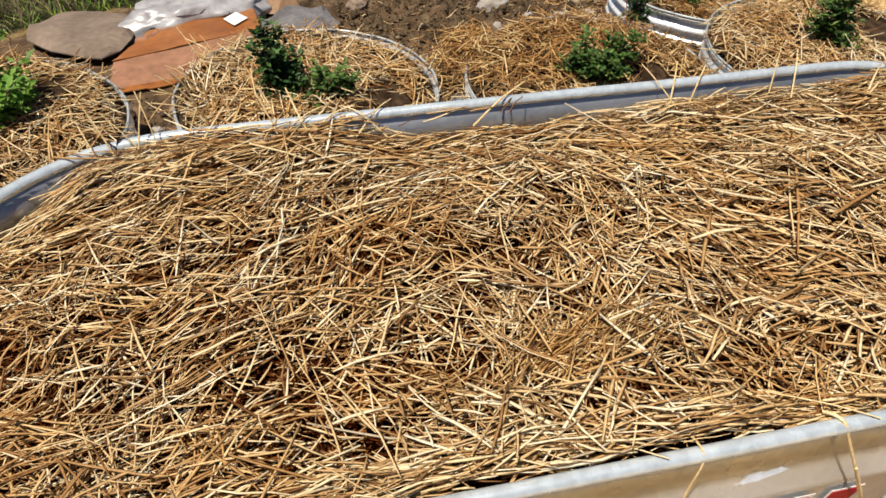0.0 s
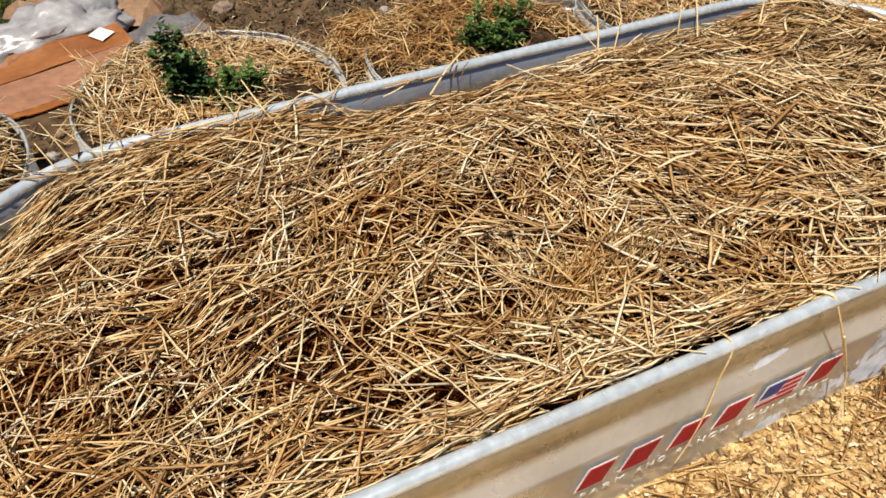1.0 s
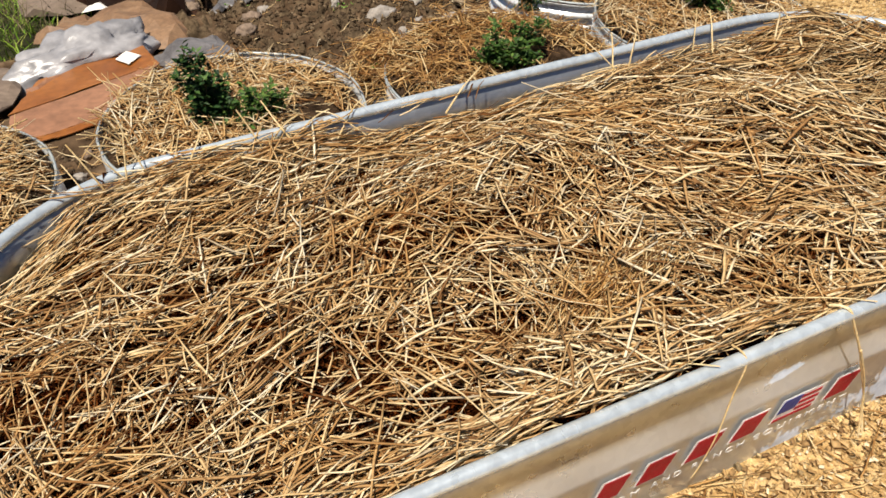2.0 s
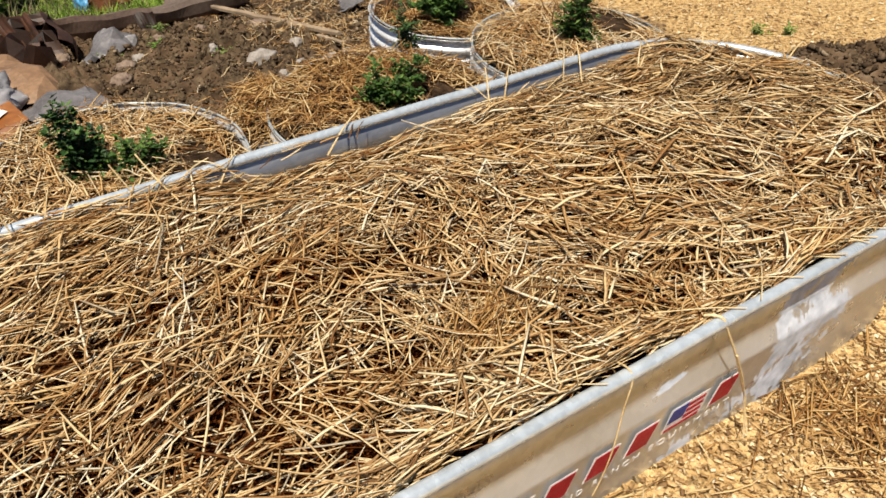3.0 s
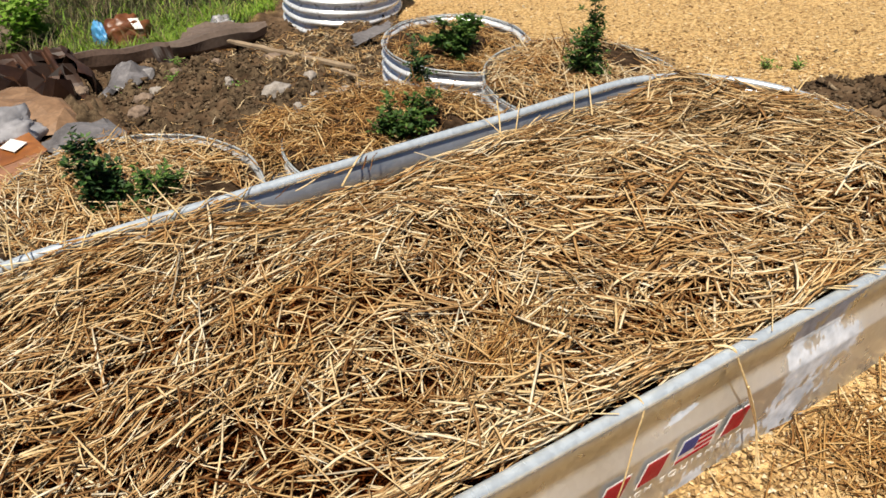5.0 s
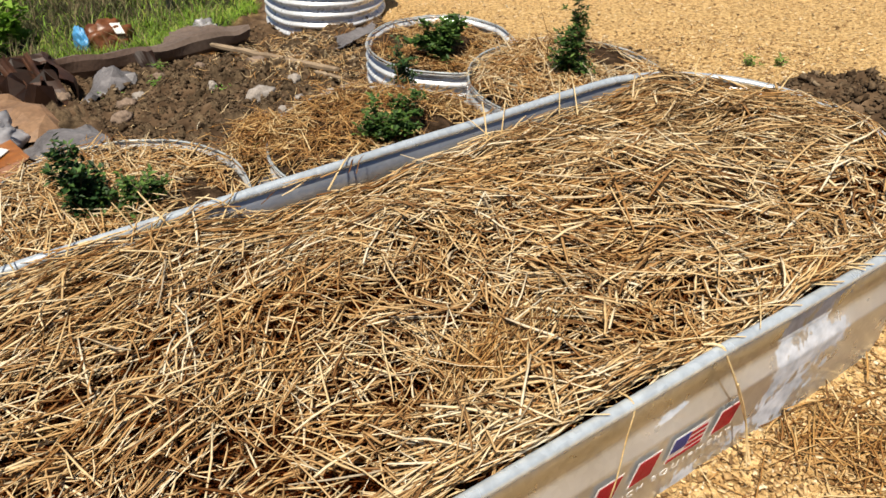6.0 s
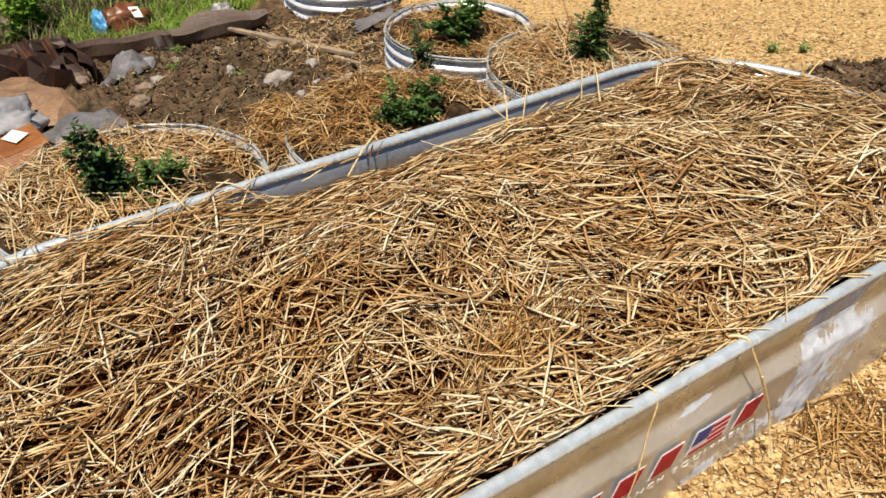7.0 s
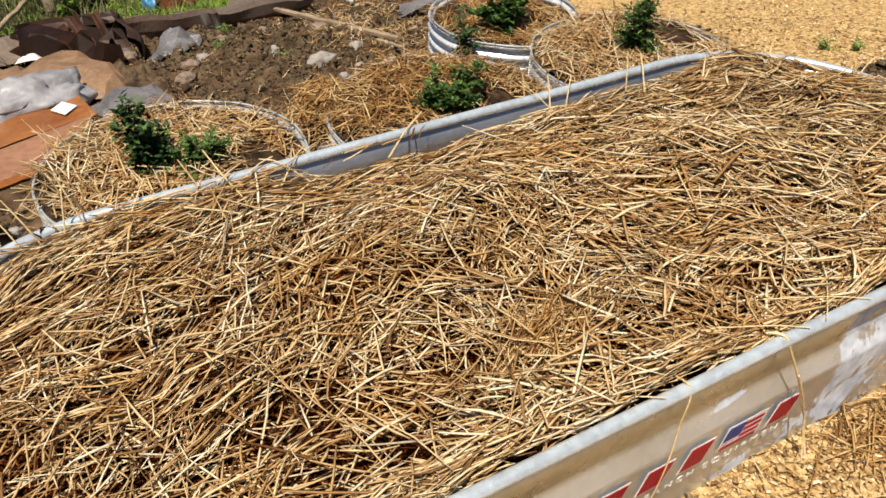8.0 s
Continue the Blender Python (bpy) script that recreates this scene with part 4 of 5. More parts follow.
def chips(count, box, lo, hi, seed, label):
    rng = np.random.default_rng(seed)
    x, y = rng.uniform(box[0], box[1], count), rng.uniform(box[2], box[3], count)
    fade = np.minimum(np.minimum(x - box[0], box[1] - x), np.minimum(y - box[2], box[3] - y))
    ok = ~in_tank(x, y, -0.025) & (soil_mask(x, y) + grass_mask(x, y) < rng.uniform(0.05, 0.6, count)) & (step(fade, 0, 0.4) > rng.uniform(0, 1, count))
    for cx, cy in RINGS:
        ok &= np.hypot(x - cx, y - cy) > RING_R + 0.03
    x, y = x[ok], y[ok]
    n = len(x)
    ln = lo + (hi - lo) * rng.beta(1.5, 3, n)
    size = np.stack([ln, ln * rng.uniform(0.22, 0.75, n), ln * rng.uniform(0.08, 0.24, n)], -1)
    z = ground_z(x, y) + rng.uniform(-0.002, 0.012, n)
    tagged(boxes_mesh("wood_chips", np.stack([x, y, z], -1), size, chip_mat, rng, 0.22), label, "wood chips", kind="stuff")


chips(46000, (-0.7, 2.2, -1.5, 0.1), 0.005, 0.023, 91, "pale golden wood chips on the path")
chips(9000, (1.2, 3.4, -0.9, 2.2), 0.008, 0.030, 92, "pale golden wood chips beyond the tank")
chips(14000, (1.9, 5.6, 0.8, 6.5), 0.008, 0.030, 93, "wide field of golden wood chips")


def soil_heap(x0, x1, y0, y1, cell):
    gx, gy = np.meshgrid(np.arange(x0, x1, cell), np.arange(y0, y1, cell))
    rows, cols = gx.shape
    idx = np.arange(rows * cols).reshape(rows, cols)
    q = np.stack([idx[:-1, :-1], idx[:-1, 1:], idx[1:, 1:], idx[1:, :-1]], -1).reshape(-1, 4)
    ob = quads_object("soil_heap", np.stack([gx, gy, heap_rise(gx, gy)], -1).reshape(-1, 3), q, heap_mat)
    tagged(ob, "heap of caked crumbly brown soil behind the planters", "soil", kind="stuff")


def clods(count, box, lo, hi, seed, label, weight=None):
    rng = np.random.default_rng(seed)
    x, y = rng.uniform(box[0], box[1], count), rng.uniform(box[2], box[3], count)
    ok = ~in_tank(x, y, -0.04) & (soil_mask(x, y) > rng.uniform(0.2, 0.9, count))
    for cx, cy in RINGS:
        ok &= np.hypot(x - cx, y - cy) > RING_R + 0.05
    ok &= np.hypot(x - BACK[0], y - BACK[1]) > BACK[2] + 0.04
    ok &= np.hypot(x - 1.86, y - 4.5) > 0.5
    ok &= ~((x < -0.2) & (y > 1.98))
    x, y = x[ok], y[ok]
    n = len(x)
    ln = lo + (hi - lo) * rng.beta(1.0, 3.6, n)
    p = (1 + 5 ** 0.5) / 2
    ico = np.array([(-1, p, 0), (1, p, 0), (-1, -p, 0), (1, -p, 0), (0, -1, p), (0, 1, p), (0, -1, -p), (0, 1, -p), (p, 0, -1), (p, 0, 1), (-p, 0, -1), (-p, 0, 1)]) / 1.9
    tri = [(0, 11, 5), (0, 5, 1), (0, 1, 7), (0, 7, 10), (0, 10, 11), (1, 5, 9), (5, 11, 4), (11, 10, 2), (10, 7, 6), (7, 1, 8), (3, 9, 4), (3, 4, 2), (3, 2, 6), (3, 6, 8), (3, 8, 9), (4, 9, 5), (2, 4, 11), (6, 2, 10), (8, 6, 7), (9, 8, 1)]
    v = ico[None] * (ln / 2)[:, None, None] * rng.uniform(0.25, 1.5, (n, 12, 1)) * rng.uniform(0.5, 1.4, (n, 1, 3)) * np.array([1, 1, 0.8])
    v = v + np.stack([x, y, top_z(x, y) + ln * 0.15], -1)[:, None, :]
    me = bpy.data.meshes.new("soil_clods")
    t = (np.array(tri)[None] + 12 * np.arange(n)[:, None, None]).reshape(-1, 3)
    me.vertices.add(n * 12)
    me.vertices.foreach_set("co", v.astype(np.float32).ravel())
    me.loops.add(t.size)
    me.loops.foreach_set("vertex_index", t.astype(np.int32).ravel())
    me.polygons.add(len(t))
    me.polygons.foreach_set("loop_start", np.arange(0, t.size, 3, dtype=np.int32))
    me.polygons.foreach_set("loop_total", np.full(len(t), 3, dtype=np.int32))
    me.materials.append(clod_mat)
    me.update(calc_edges=True)
    tagged(new("soil_clods", me), label, "soil", kind="stuff")


heap_mat = mottled("caked_soil", (0.014, 0.009, 0.005), (0.175, 0.124, 0.074), 18, 0.95, 80, 0.8, 0.006, spec=0.1)
soil_heap(-0.55, 1.75, 1.85, 4.02, 0.012)
clods(24000, (-0.6, 2.2, 1.7, 4.4), 0.005, 0.046, 101, "crumbly brown soil clods on the heap")
clods(2400, (2.05, 2.95, -0.1, 1.05), 0.008, 0.055, 104, "dark caked soil lumps beside the tank end")
clods(4500, (-2.2, 2.9, 0.47, 2.0), 0.010, 0.06, 102, "crumbly brown soil between the rings")


def blades(count, box, lo, hi, wide, seed, mat, name, label, weight):
    rng = np.random.default_rng(seed)
    x, y = rng.uniform(box[0], box[1], count), rng.uniform(box[2], box[3], count)
    ok = (grass_mask(x, y) > 0.5) & (rng.uniform(0, 1, count) < weight(x, y))
    x, y = x[ok], y[ok]
    n = len(x)
    h, a = rng.uniform(lo, hi, n), rng.uniform(0, 2 * math.pi, n)
    d, lean = np.stack([np.cos(a), np.sin(a)], -1), rng.uniform(0.2, 1.3, n) * h
    z0 = ground_z(x, y)
    q = np.stack([-d[:, 1], d[:, 0]], -1)
    vs = []
    for t, w in ((0, 1.0), (0.5, 0.8), (1.0, 0.15)):
        cx = np.stack([x, y], -1) + d * (lean * t * t)[:, None]
        for sgn in (-1, 1):
            e = cx + q * (sgn * w * wide / 2)
            vs.append(np.concatenate([e, (z0 - 0.01 + h * t * (1 - 0.15 * t))[:, None]], 1))
    v = np.stack(vs, 1).reshape(-1, 3)
    base = np.array([(0, 1, 3, 2), (2, 3, 5, 4)])
    tagged(quads_object(name, v, (base[None] + 6 * np.arange(n)[:, None, None]).reshape(-1, 4), mat), label, "grass", kind="stuff")


blades(30000, (-2.6, 2.4, 2.6, 8.5), 0.03, 0.12, 0.009, 111, grass_mat, "grass", "rough bright green grass behind the heap", lambda x, y: np.clip(0.5 + 0.7 * value_noise(x * 2.2, y * 2.2, 3) + 0.5 * step(x, 0.6, 1.0), 0.12, 1) * (1 - 0.4 * step(y, 4.9, 5.3) * step(0.85 - x, 0, 0.2)))
blades(9000, (-0.1, 1.7, 4.3, 5.3), 0.03, 0.09, 0.008, 113, grass_mat, "grass", "short bright green grass beside the sack", lambda x, y: np.clip(0.7 + 0.5 * value_noise(x * 3, y * 3, 9), 0.2, 1))
blades(21000, (-2.6, 1.2, 2.6, 8.5), 0.06, 0.22, 0.006, 112, dry_mat, "dry_brush", "dry brown brush and dead weeds", lambda x, y: np.clip(0.65 - 0.6 * value_noise(x * 2.2, y * 2.2, 3), 0.1, 1) * np.maximum(step(y, 3.0, 4.8), step(-x, 1.1, 1.4)))


# ---- odds and ends round the soil heap ----
def lay(x, y, up=0.0):
    return float(ground_z(x, y)) + up


def sheet(name, corners, lift, amp, seed, mat, label, category, cells=36, thick=0.003, scale=5.0, parent=None, ragged=0.02, ridge=True):
    """A creased sheet over four plan corners (x, y, height above ground): two skins and an edge."""
    (a, b, c, d), n = [Vector(q) for q in corners], cells
    top = []
    for j in range(n + 1):
        for i in range(n + 1):
            u, w = i / n, j / n
            p = a * (1 - u) * (1 - w) + b * u * (1 - w) + c * u * w + d * (1 - u) * w
            rim = 1 - min(1, 6 * min(u, 1 - u, w, 1 - w))
            x = p.x + rim * ragged * float(value_noise(np.array(u * 9 + seed), np.array(w * 9), seed))
            y = p.y + rim * ragged * float(value_noise(np.array(u * 9), np.array(w * 9 + seed), seed + 4))
            f1 = float(value_noise(np.array(p.x * scale + p.y * 0.7 * scale), np.array(p.y * scale), seed))
            f2 = float(value_noise(np.array(p.x * scale * 2.3), np.array(p.y * scale * 2.3 - p.x * scale), seed + 1))
            f3 = float(value_noise(np.array(p.x * scale * 6), np.array(p.y * scale * 6), seed + 2))
            settle = 1 - rim if ridge else 1.0
            crease = (1 - abs(f1) * 1.6) + 0.5 * (1 - abs(f2) * 1.6) + 0.12 * f3 if ridge else f1 * 0.7 + 0.25 * f2 + 0.05 * f3
            base_z = float(land(x, y)) + 0.03 if not ridge else max(float(land(x, y)) + 0.01, float(ground_z(x, y)))
            top.append(Vector((x, y, base_z + settle * (p.z + lift + amp * (crease - (0.4 if ridge else 0.0))) + 0.008)))
    m = n + 1
    vs = top + [q - Vector((0, 0, thick)) for q in top]
    fs, o = [], m * m
    for j in range(n):
        for i in range(n):
            k = j * m + i
            fs += [(k, k + 1, k + m + 1, k + m), (o + k, o + k + m, o + k + m + 1, o + k + 1)]
    loop = [i for i in range(m)] + [j * m + n for j in range(1, m)] + [n * m + i for i in range(n - 1, -1, -1)] + [j * m for j in range(n - 1, 0, -1)]
    for p, q in zip(loop, loop[1:] + loop[:1]):
        fs.append((p, o + p, o + q, q))
    ob = mesh_object(name, vs, fs, mat, parent, smooth=False)
    return tagged(ob, label, category) if category else tagged(ob, label)


def crumpled(name, outline, heights, amp, seed, mat, label, category, spacing=0.07, thick=0.003, edge_up=0.01):
    """A creased sheet: flat facets between scattered crease points inside a plan outline.
    heights: (x, y, height, spread) for the humps that hold it up."""
    rng = random.Random(seed)
    edge = []
    for (x0, y0), (x1, y1) in zip(outline, outline[1:] + outline[:1]):
        n = max(1, int(math.hypot(x1 - x0, y1 - y0) / spacing))
        for k in range(n):
            j = 0.18 * spacing if k else 0.0
            edge.append((x0 + (x1 - x0) * k / n + rng.uniform(-j, j), y0 + (y1 - y0) * k / n + rng.uniform(-j, j)))
    xs, ys = [p[0] for p in outline], [p[1] for p in outline]

    def inside(x, y):
        odd = False
        for (x0, y0), (x1, y1) in zip(outline, outline[1:] + outline[:1]):
            if (y0 > y) != (y1 > y) and x < (x1 - x0) * (y - y0) / (y1 - y0) + x0:
                odd = not odd
        return odd
    inner = []
    for _ in range(4000):
        x, y = rng.uniform(min(xs), max(xs)), rng.uniform(min(ys), max(ys))
        if inside(x, y) and all((x - a) ** 2 + (y - b) ** 2 > (spacing * 0.8) ** 2 for a, b in inner) and all((x - a) ** 2 + (y - b) ** 2 > (spacing * 0.5) ** 2 for a, b in edge):
            inner.append((x, y))
    m = len(edge)
    flat, _, faces, _, _, _ = geometry.delaunay_2d_cdt([Vector(p) for p in edge + inner], [], [list(range(m))], 1, 1e-6)
    top = []
    for k, p in enumerate(flat):
        hump = sum(h * math.exp(-((p.x - a) ** 2 + (p.y - b) ** 2) / (w * w)) for a, b, h, w in heights)
        base = max(float(land(p.x, p.y)) + 0.012, float(ground_z(p.x, p.y)) + 0.004)
        top.append(Vector((p.x, p.y, base + (edge_up + hump * 0.5 if k < m else edge_up + hump + rng.uniform(0, amp)))))
    n = len(top)
    vs = top + [p - Vector((0, 0, thick)) for p in top]
    fs = [tuple(f) for f in faces] + [tuple(n + i for i in reversed(f)) for f in faces] + [(k, n + k, n + (k + 1) % m, (k + 1) % m) for k in range(m)]
    return tagged(mesh_object(name, vs, fs, mat), label, category)


def fold(name, corners, mat, parent, label="", bow=0.02, seed=1):
    """A bent strip of stiff sheeting between four corners (x, y, height over the ground)."""
    a, b, c, d = [Vector((x, y, float(land(x, y)) + h)) for x, y, h in corners]
    n, m, top = 8, 5, []
    out = (b - a).cross(d - a).normalized()
    for j in range(m + 1):
        for i in range(n + 1):
            u, w = i / n, j / m
            p = a * (1 - u) * (1 - w) + b * u * (1 - w) + c * u * w + d * (1 - u) * w
            top.append(p + out * (bow * math.sin(math.pi * w) + 0.4 * bow * math.sin(5 * u + seed) + 0.012 * float(value_noise(np.array(u * 4 + seed), np.array(w * 3.0), seed))))
    k, o = n + 1, len(top)
    vs = top + [p - out * 0.003 for p in top]
    fs = []
    for j in range(m):
        for i in range(n):
            q = j * k + i
            fs += [(q, q + 1, q + k + 1, q + k), (o + q, o + q + k, o + q + k + 1, o + q + 1)]
    loop = list(range(k)) + [j * k + n for j in range(1, m + 1)] + [m * k + i for i in range(n - 1, -1, -1)] + [j * k for j in range(m - 1, 0, -1)]
    fs += [(p, o + p, o + q, q) for p, q in zip(loop, loop[1:] + loop[:1])]
    return mesh_object(name, vs, fs, mat, parent, label)


def lump(name, place, size, turn, seed, mat, label, category, bumps=2.2, amp=0.25, detail=4, group=""):
    """A noise-shaped body resting on the ground."""
    bm = bmesh.new()
    bmesh.ops.create_icosphere(bm, subdivisions=detail, radius=1.0)
    off = Vector((seed * 3.1, seed * 1.7, seed * 0.9))
    for v in bm.verts:
        k = 1 + amp * noise.noise(v.co * bumps + off) + 0.5 * amp * noise.noise(v.co * bumps * 2.4 + off) + 0.2 * amp * noise.noise(v.co * bumps * 6 + off)
        v.co = Vector((v.co.x * size[0] / 2, v.co.y * size[1] / 2, max(v.co.z, -0.55) * size[2] / 1.55)) * k
    me = bpy.data.meshes.new(name)
    bm.to_mesh(me)
    bm.free()
    me.materials.append(mat)
    me.polygons.foreach_set("use_smooth", [detail > 2] * len(me.polygons))
    ob = new(name, me)
    ob.matrix_basis = Matrix.Translation((place[0], place[1], lay(*place[:2], size[2] * 0.28))) @ Matrix.Rotation(radians(turn), 4, "Z")
    return tagged(ob, label, category, group)


# flattened carton with its folded flap and paper label
carton = tagged(new("cardboard_carton"), "flattened orange-brown cardboard carton beside the planters", "cardboard")
sheet("panel", [(-1.22, 2.27, 0.02), (-0.58, 2.52, 0.04), (-0.62, 2.88, 0.05), (-1.10, 2.62, 0.035)], 0, 0.008, 3, carton_mat, "glossy orange-brown panel", "", 24, 0.004, 2.5, carton, 0.004, False)
sheet("flap", [(-1.21, 2.02, -0.02), (-0.82, 2.14, -0.02), (-0.58, 2.515, 0.035), (-1.22, 2.265, 0.015)], 0.004, 0.004, 5, carton_dull_mat, "dull pink-brown folded flap", "", 20, 0.004, 2.5, carton, 0.006, False)
sheet("flap_edge", [(-1.20, 1.985, -0.028), (-0.86, 2.075, -0.028), (-0.82, 2.135, -0.018), (-1.205, 2.015, -0.018)], 0.004, 0.004, 6, carton_mat, "torn orange-brown lower edge", "", 16, 0.004, 2.5, carton, 0.010, False)
fold("side_flap", [(-1.15, 2.44, 0.035), (-0.92, 2.62, 0.06), (-0.99, 2.69, 0.08), (-1.15, 2.55, 0.06)], carton_dull_mat, carton, "bent brown side flap standing up", 0.02, 7)
sheet("paper_label", [(-0.705, 2.56, 0.040), (-0.640, 2.65, 0.045), (-0.695, 2.75, 0.050), (-0.755, 2.66, 0.046)], 0.010, 0.001, 9, label_mat, "white paper label", "", 4, 0.001, 2, carton, 0.0, False)
lump("plastic_bag", (-0.90, 2.85), (0.66, 0.34, 0.20), 16, 4, bag_mat, "crumpled cloudy white plastic bag lying on cardboard", "plastic bag", 2.0, 0.42)
paper_sack = crumpled("paper_sack", [(-1.66, 2.72), (-1.52, 2.53), (-1.36, 2.40), (-1.28, 2.37), (-1.21, 2.45), (-1.175, 2.60), (-1.17, 2.76), (-1.19, 2.92), (-1.24, 3.02), (-1.40, 3.12), (-1.60, 3.14), (-1.68, 2.95)],
                      [(-1.25, 2.72, 0.03, 0.22), (-1.5, 2.85, 0.02, 0.3)], 0.022, 12, sack_mat, "flat grey-brown paper sack on the grass edge", "paper sack", 0.10, 0.006, 0.03)
crumpled("kraft_paper", [(-1.12, 3.45), (-0.92, 3.28), (-0.66, 3.0), (-0.50, 2.87), (-0.38, 2.93), (-0.37, 3.15), (-0.40, 3.42), (-0.48, 3.70), (-0.60, 3.84), (-0.78, 3.74), (-0.98, 3.82)],
         [(-0.50, 3.35, 0.07, 0.16), (-0.85, 3.45, 0.03, 0.18), (-0.55, 3.65, 0.05, 0.15)], 0.060, 15, kraft_mat, "crumpled tan kraft paper on the soil", "paper", 0.095, 0.002, 0.015)
crumpled("kraft_paper", [(-1.15, 4.02), (-0.92, 3.92), (-0.72, 3.96), (-0.68, 4.20), (-0.75, 4.42), (-1.0, 4.65), (-1.2, 4.5)],
         [(-0.9, 4.2, 0.10, 0.2)], 0.05, 28, sack_mat, "crumpled grey-brown paper against the plastic sheeting", "paper", 0.13, 0.002, 0.02)
crumpled("paper_scrap", [(-0.84, 3.88), (-0.70, 3.86), (-0.66, 3.93), (-0.80, 3.96)], [(-0.75, 3.9, 0.03, 0.1)], 0.01, 29, label_mat, "scrap of white paper beside the kraft paper", "paper", 0.06, 0.002, 0.03)
crumpled("plastic_film", [(-0.60, 2.74), (-0.48, 2.84), (-0.40, 2.96), (-0.29, 2.88), (-0.20, 2.66), (-0.26, 2.52), (-0.42, 2.48), (-0.54, 2.58)],
         [(-0.38, 2.82, 0.02, 0.12)], 0.035, 18, film_mat, "crumpled grey plastic film beside the planter", "plastic film", 0.06, 0.002, 0.01)
crumpled("plastic_film", [(-0.22, 3.33), (-0.10, 3.58), (-0.04, 3.70), (0.12, 3.80), (0.20, 3.66), (0.17, 3.54), (0.09, 3.44), (-0.08, 3.45), (-0.15, 3.33)],
         [(0.05, 3.64, 0.07, 0.12)], 0.05, 19, film_mat, "torn grey plastic film on the soil heap", "plastic film", 0.05, 0.002, 0.02)
# base sheet coloured near black to paint shade between the brown folds
sheeting = crumpled("plastic_sheet", [(-0.86, 4.25), (-0.62, 4.52), (-0.24, 4.36), (-0.18, 4.0), (-0.22, 3.66), (-0.30, 3.46), (-0.42, 3.50), (-0.52, 3.84), (-0.80, 3.92)],
                    [(-0.45, 4.15, 0.06, 0.22)], 0.17, 21, gap_shade_mat, "heap of folded dark brown plastic sheeting", "plastic sheet", 0.10, 0.003, 0.01)
for k, q in enumerate([
        [(-0.78, 4.36, 0.17), (-0.20, 4.20, 0.21), (-0.24, 4.06, 0.17), (-0.74, 4.26, 0.11)],
        [(-0.21, 4.16, 0.22), (-0.25, 3.58, 0.15), (-0.19, 3.56, 0.0), (-0.14, 4.06, 0.02)],
        [(-0.78, 4.24, 0.12), (-0.50, 4.16, 0.17), (-0.50, 4.00, 0.07), (-0.76, 4.06, 0.04)],
        [(-0.50, 4.22, 0.20), (-0.42, 4.17, 0.21), (-0.37, 3.68, 0.06), (-0.43, 3.70, 0.04)],
        [(-0.35, 4.12, 0.21), (-0.30, 4.10, 0.22), (-0.31, 3.58, 0.14), (-0.36, 3.60, 0.12)],
        [(-0.88, 4.02, 0.11), (-0.54, 3.94, 0.12), (-0.48, 3.80, 0.02), (-0.86, 3.88, 0.02)],
        [(-0.42, 3.74, 0.09), (-0.24, 3.66, 0.15), (-0.26, 3.48, 0.02), (-0.40, 3.52, 0.01)]]):
    fold("fold", q, brown_fold_mat, sheeting, "stiff brown fold", 0.05, 3 + k)


def fabric_roll():
    """A long loose fold of fabric along the edge of the grass: front face, flat top, back fall."""
    prof = [(0.03, 0.0), (-0.02, 0.03), (-0.035, 0.085), (-0.005, 0.116), (0.10, 0.115), (0.20, 0.12), (0.30, 0.115), (0.38, 0.07), (0.42, 0.0)]
    path = [(-0.20, 4.07), (0.0, 3.99), (0.16, 3.96), (0.34, 3.935), (0.54, 3.94), (0.76, 3.99), (0.96, 4.05), (1.08, 4.09)]
    n, m = 60, len(prof)
    vs, fs = [], []
    for k in range(n + 1):
        t = k / n * (len(path) - 1)
        i = min(len(path) - 2, int(t))
        x = path[i][0] + (path[i + 1][0] - path[i][0]) * (t - i)
        y = path[i][1] + (path[i + 1][1] - path[i][1]) * (t - i)
        swell = 0.95 + 0.03 * math.sin(k * 0.35)
        for j, (d, h) in enumerate(prof):
            w = float(value_noise(np.array(k * 0.13), np.array(j * 0.35), 7))
            vs.append((x - d * 0.15 + 0.02 * w, y + d * (0.34 + 0.45 * k / n) + 0.018 * w, float(land(x, y + d)) + 0.02 + h * swell * (1.35 - 0.5 * k / n) + 0.012 * w))
    for k in range(n):
        for j in range(m - 1):
            a = k * m + j
            fs.append((a, a + m, a + m + 1, a + 1))
    ob = tagged(mesh_object("landscape_fabric", vs, fs, fabric_mat), "long fold of brown landscape fabric edging the grass", "fabric")
    ob.data.materials.append(dark_edge_mat)
    ob.data.polygons.foreach_set("material_index", [1 if k % (m - 1) < 3 and k // (m - 1) < 0.44 * n else 0 for k in range(len(fs))])
    sol = ob.modifiers.new("thickness", "SOLIDIFY")
    sol.thickness = 0.006
    return ob


roll = fabric_roll()
crumpled("landscape_fabric", [(0.46, 4.16), (0.58, 4.42), (0.70, 4.66), (0.88, 4.50), (1.06, 4.34), (1.10, 4.08), (0.80, 4.06)],
         [(0.75, 4.3, 0.06, 0.2)], 0.04, 33, fabric_mat, "crumpled brown landscape fabric beside the grass", "fabric", 0.10, 0.004, 0.04)
# near-black colour paints the shaded opening at the torn end
fold("torn_flap", [(0.26, 3.96, 0.13), (0.37, 3.90, 0.14), (0.35, 3.74, 0.0), (0.27, 3.76, 0.0)], gap_shade_mat, roll, "torn hanging end of the fold, shaded opening put in its colour", 0.025, 4)

# printed plastic sack on the grass
sack = tagged(new("plastic_sack"), "crumpled rust-brown and blue plastic sack on the grass", "plastic sack")
body = lump("body", (0.33, 4.95), (0.38, 0.26, 0.22), 12, 9, sack_print_mat, "rust-brown printed plastic", "", 2.2, 0.35)
body.parent = sack
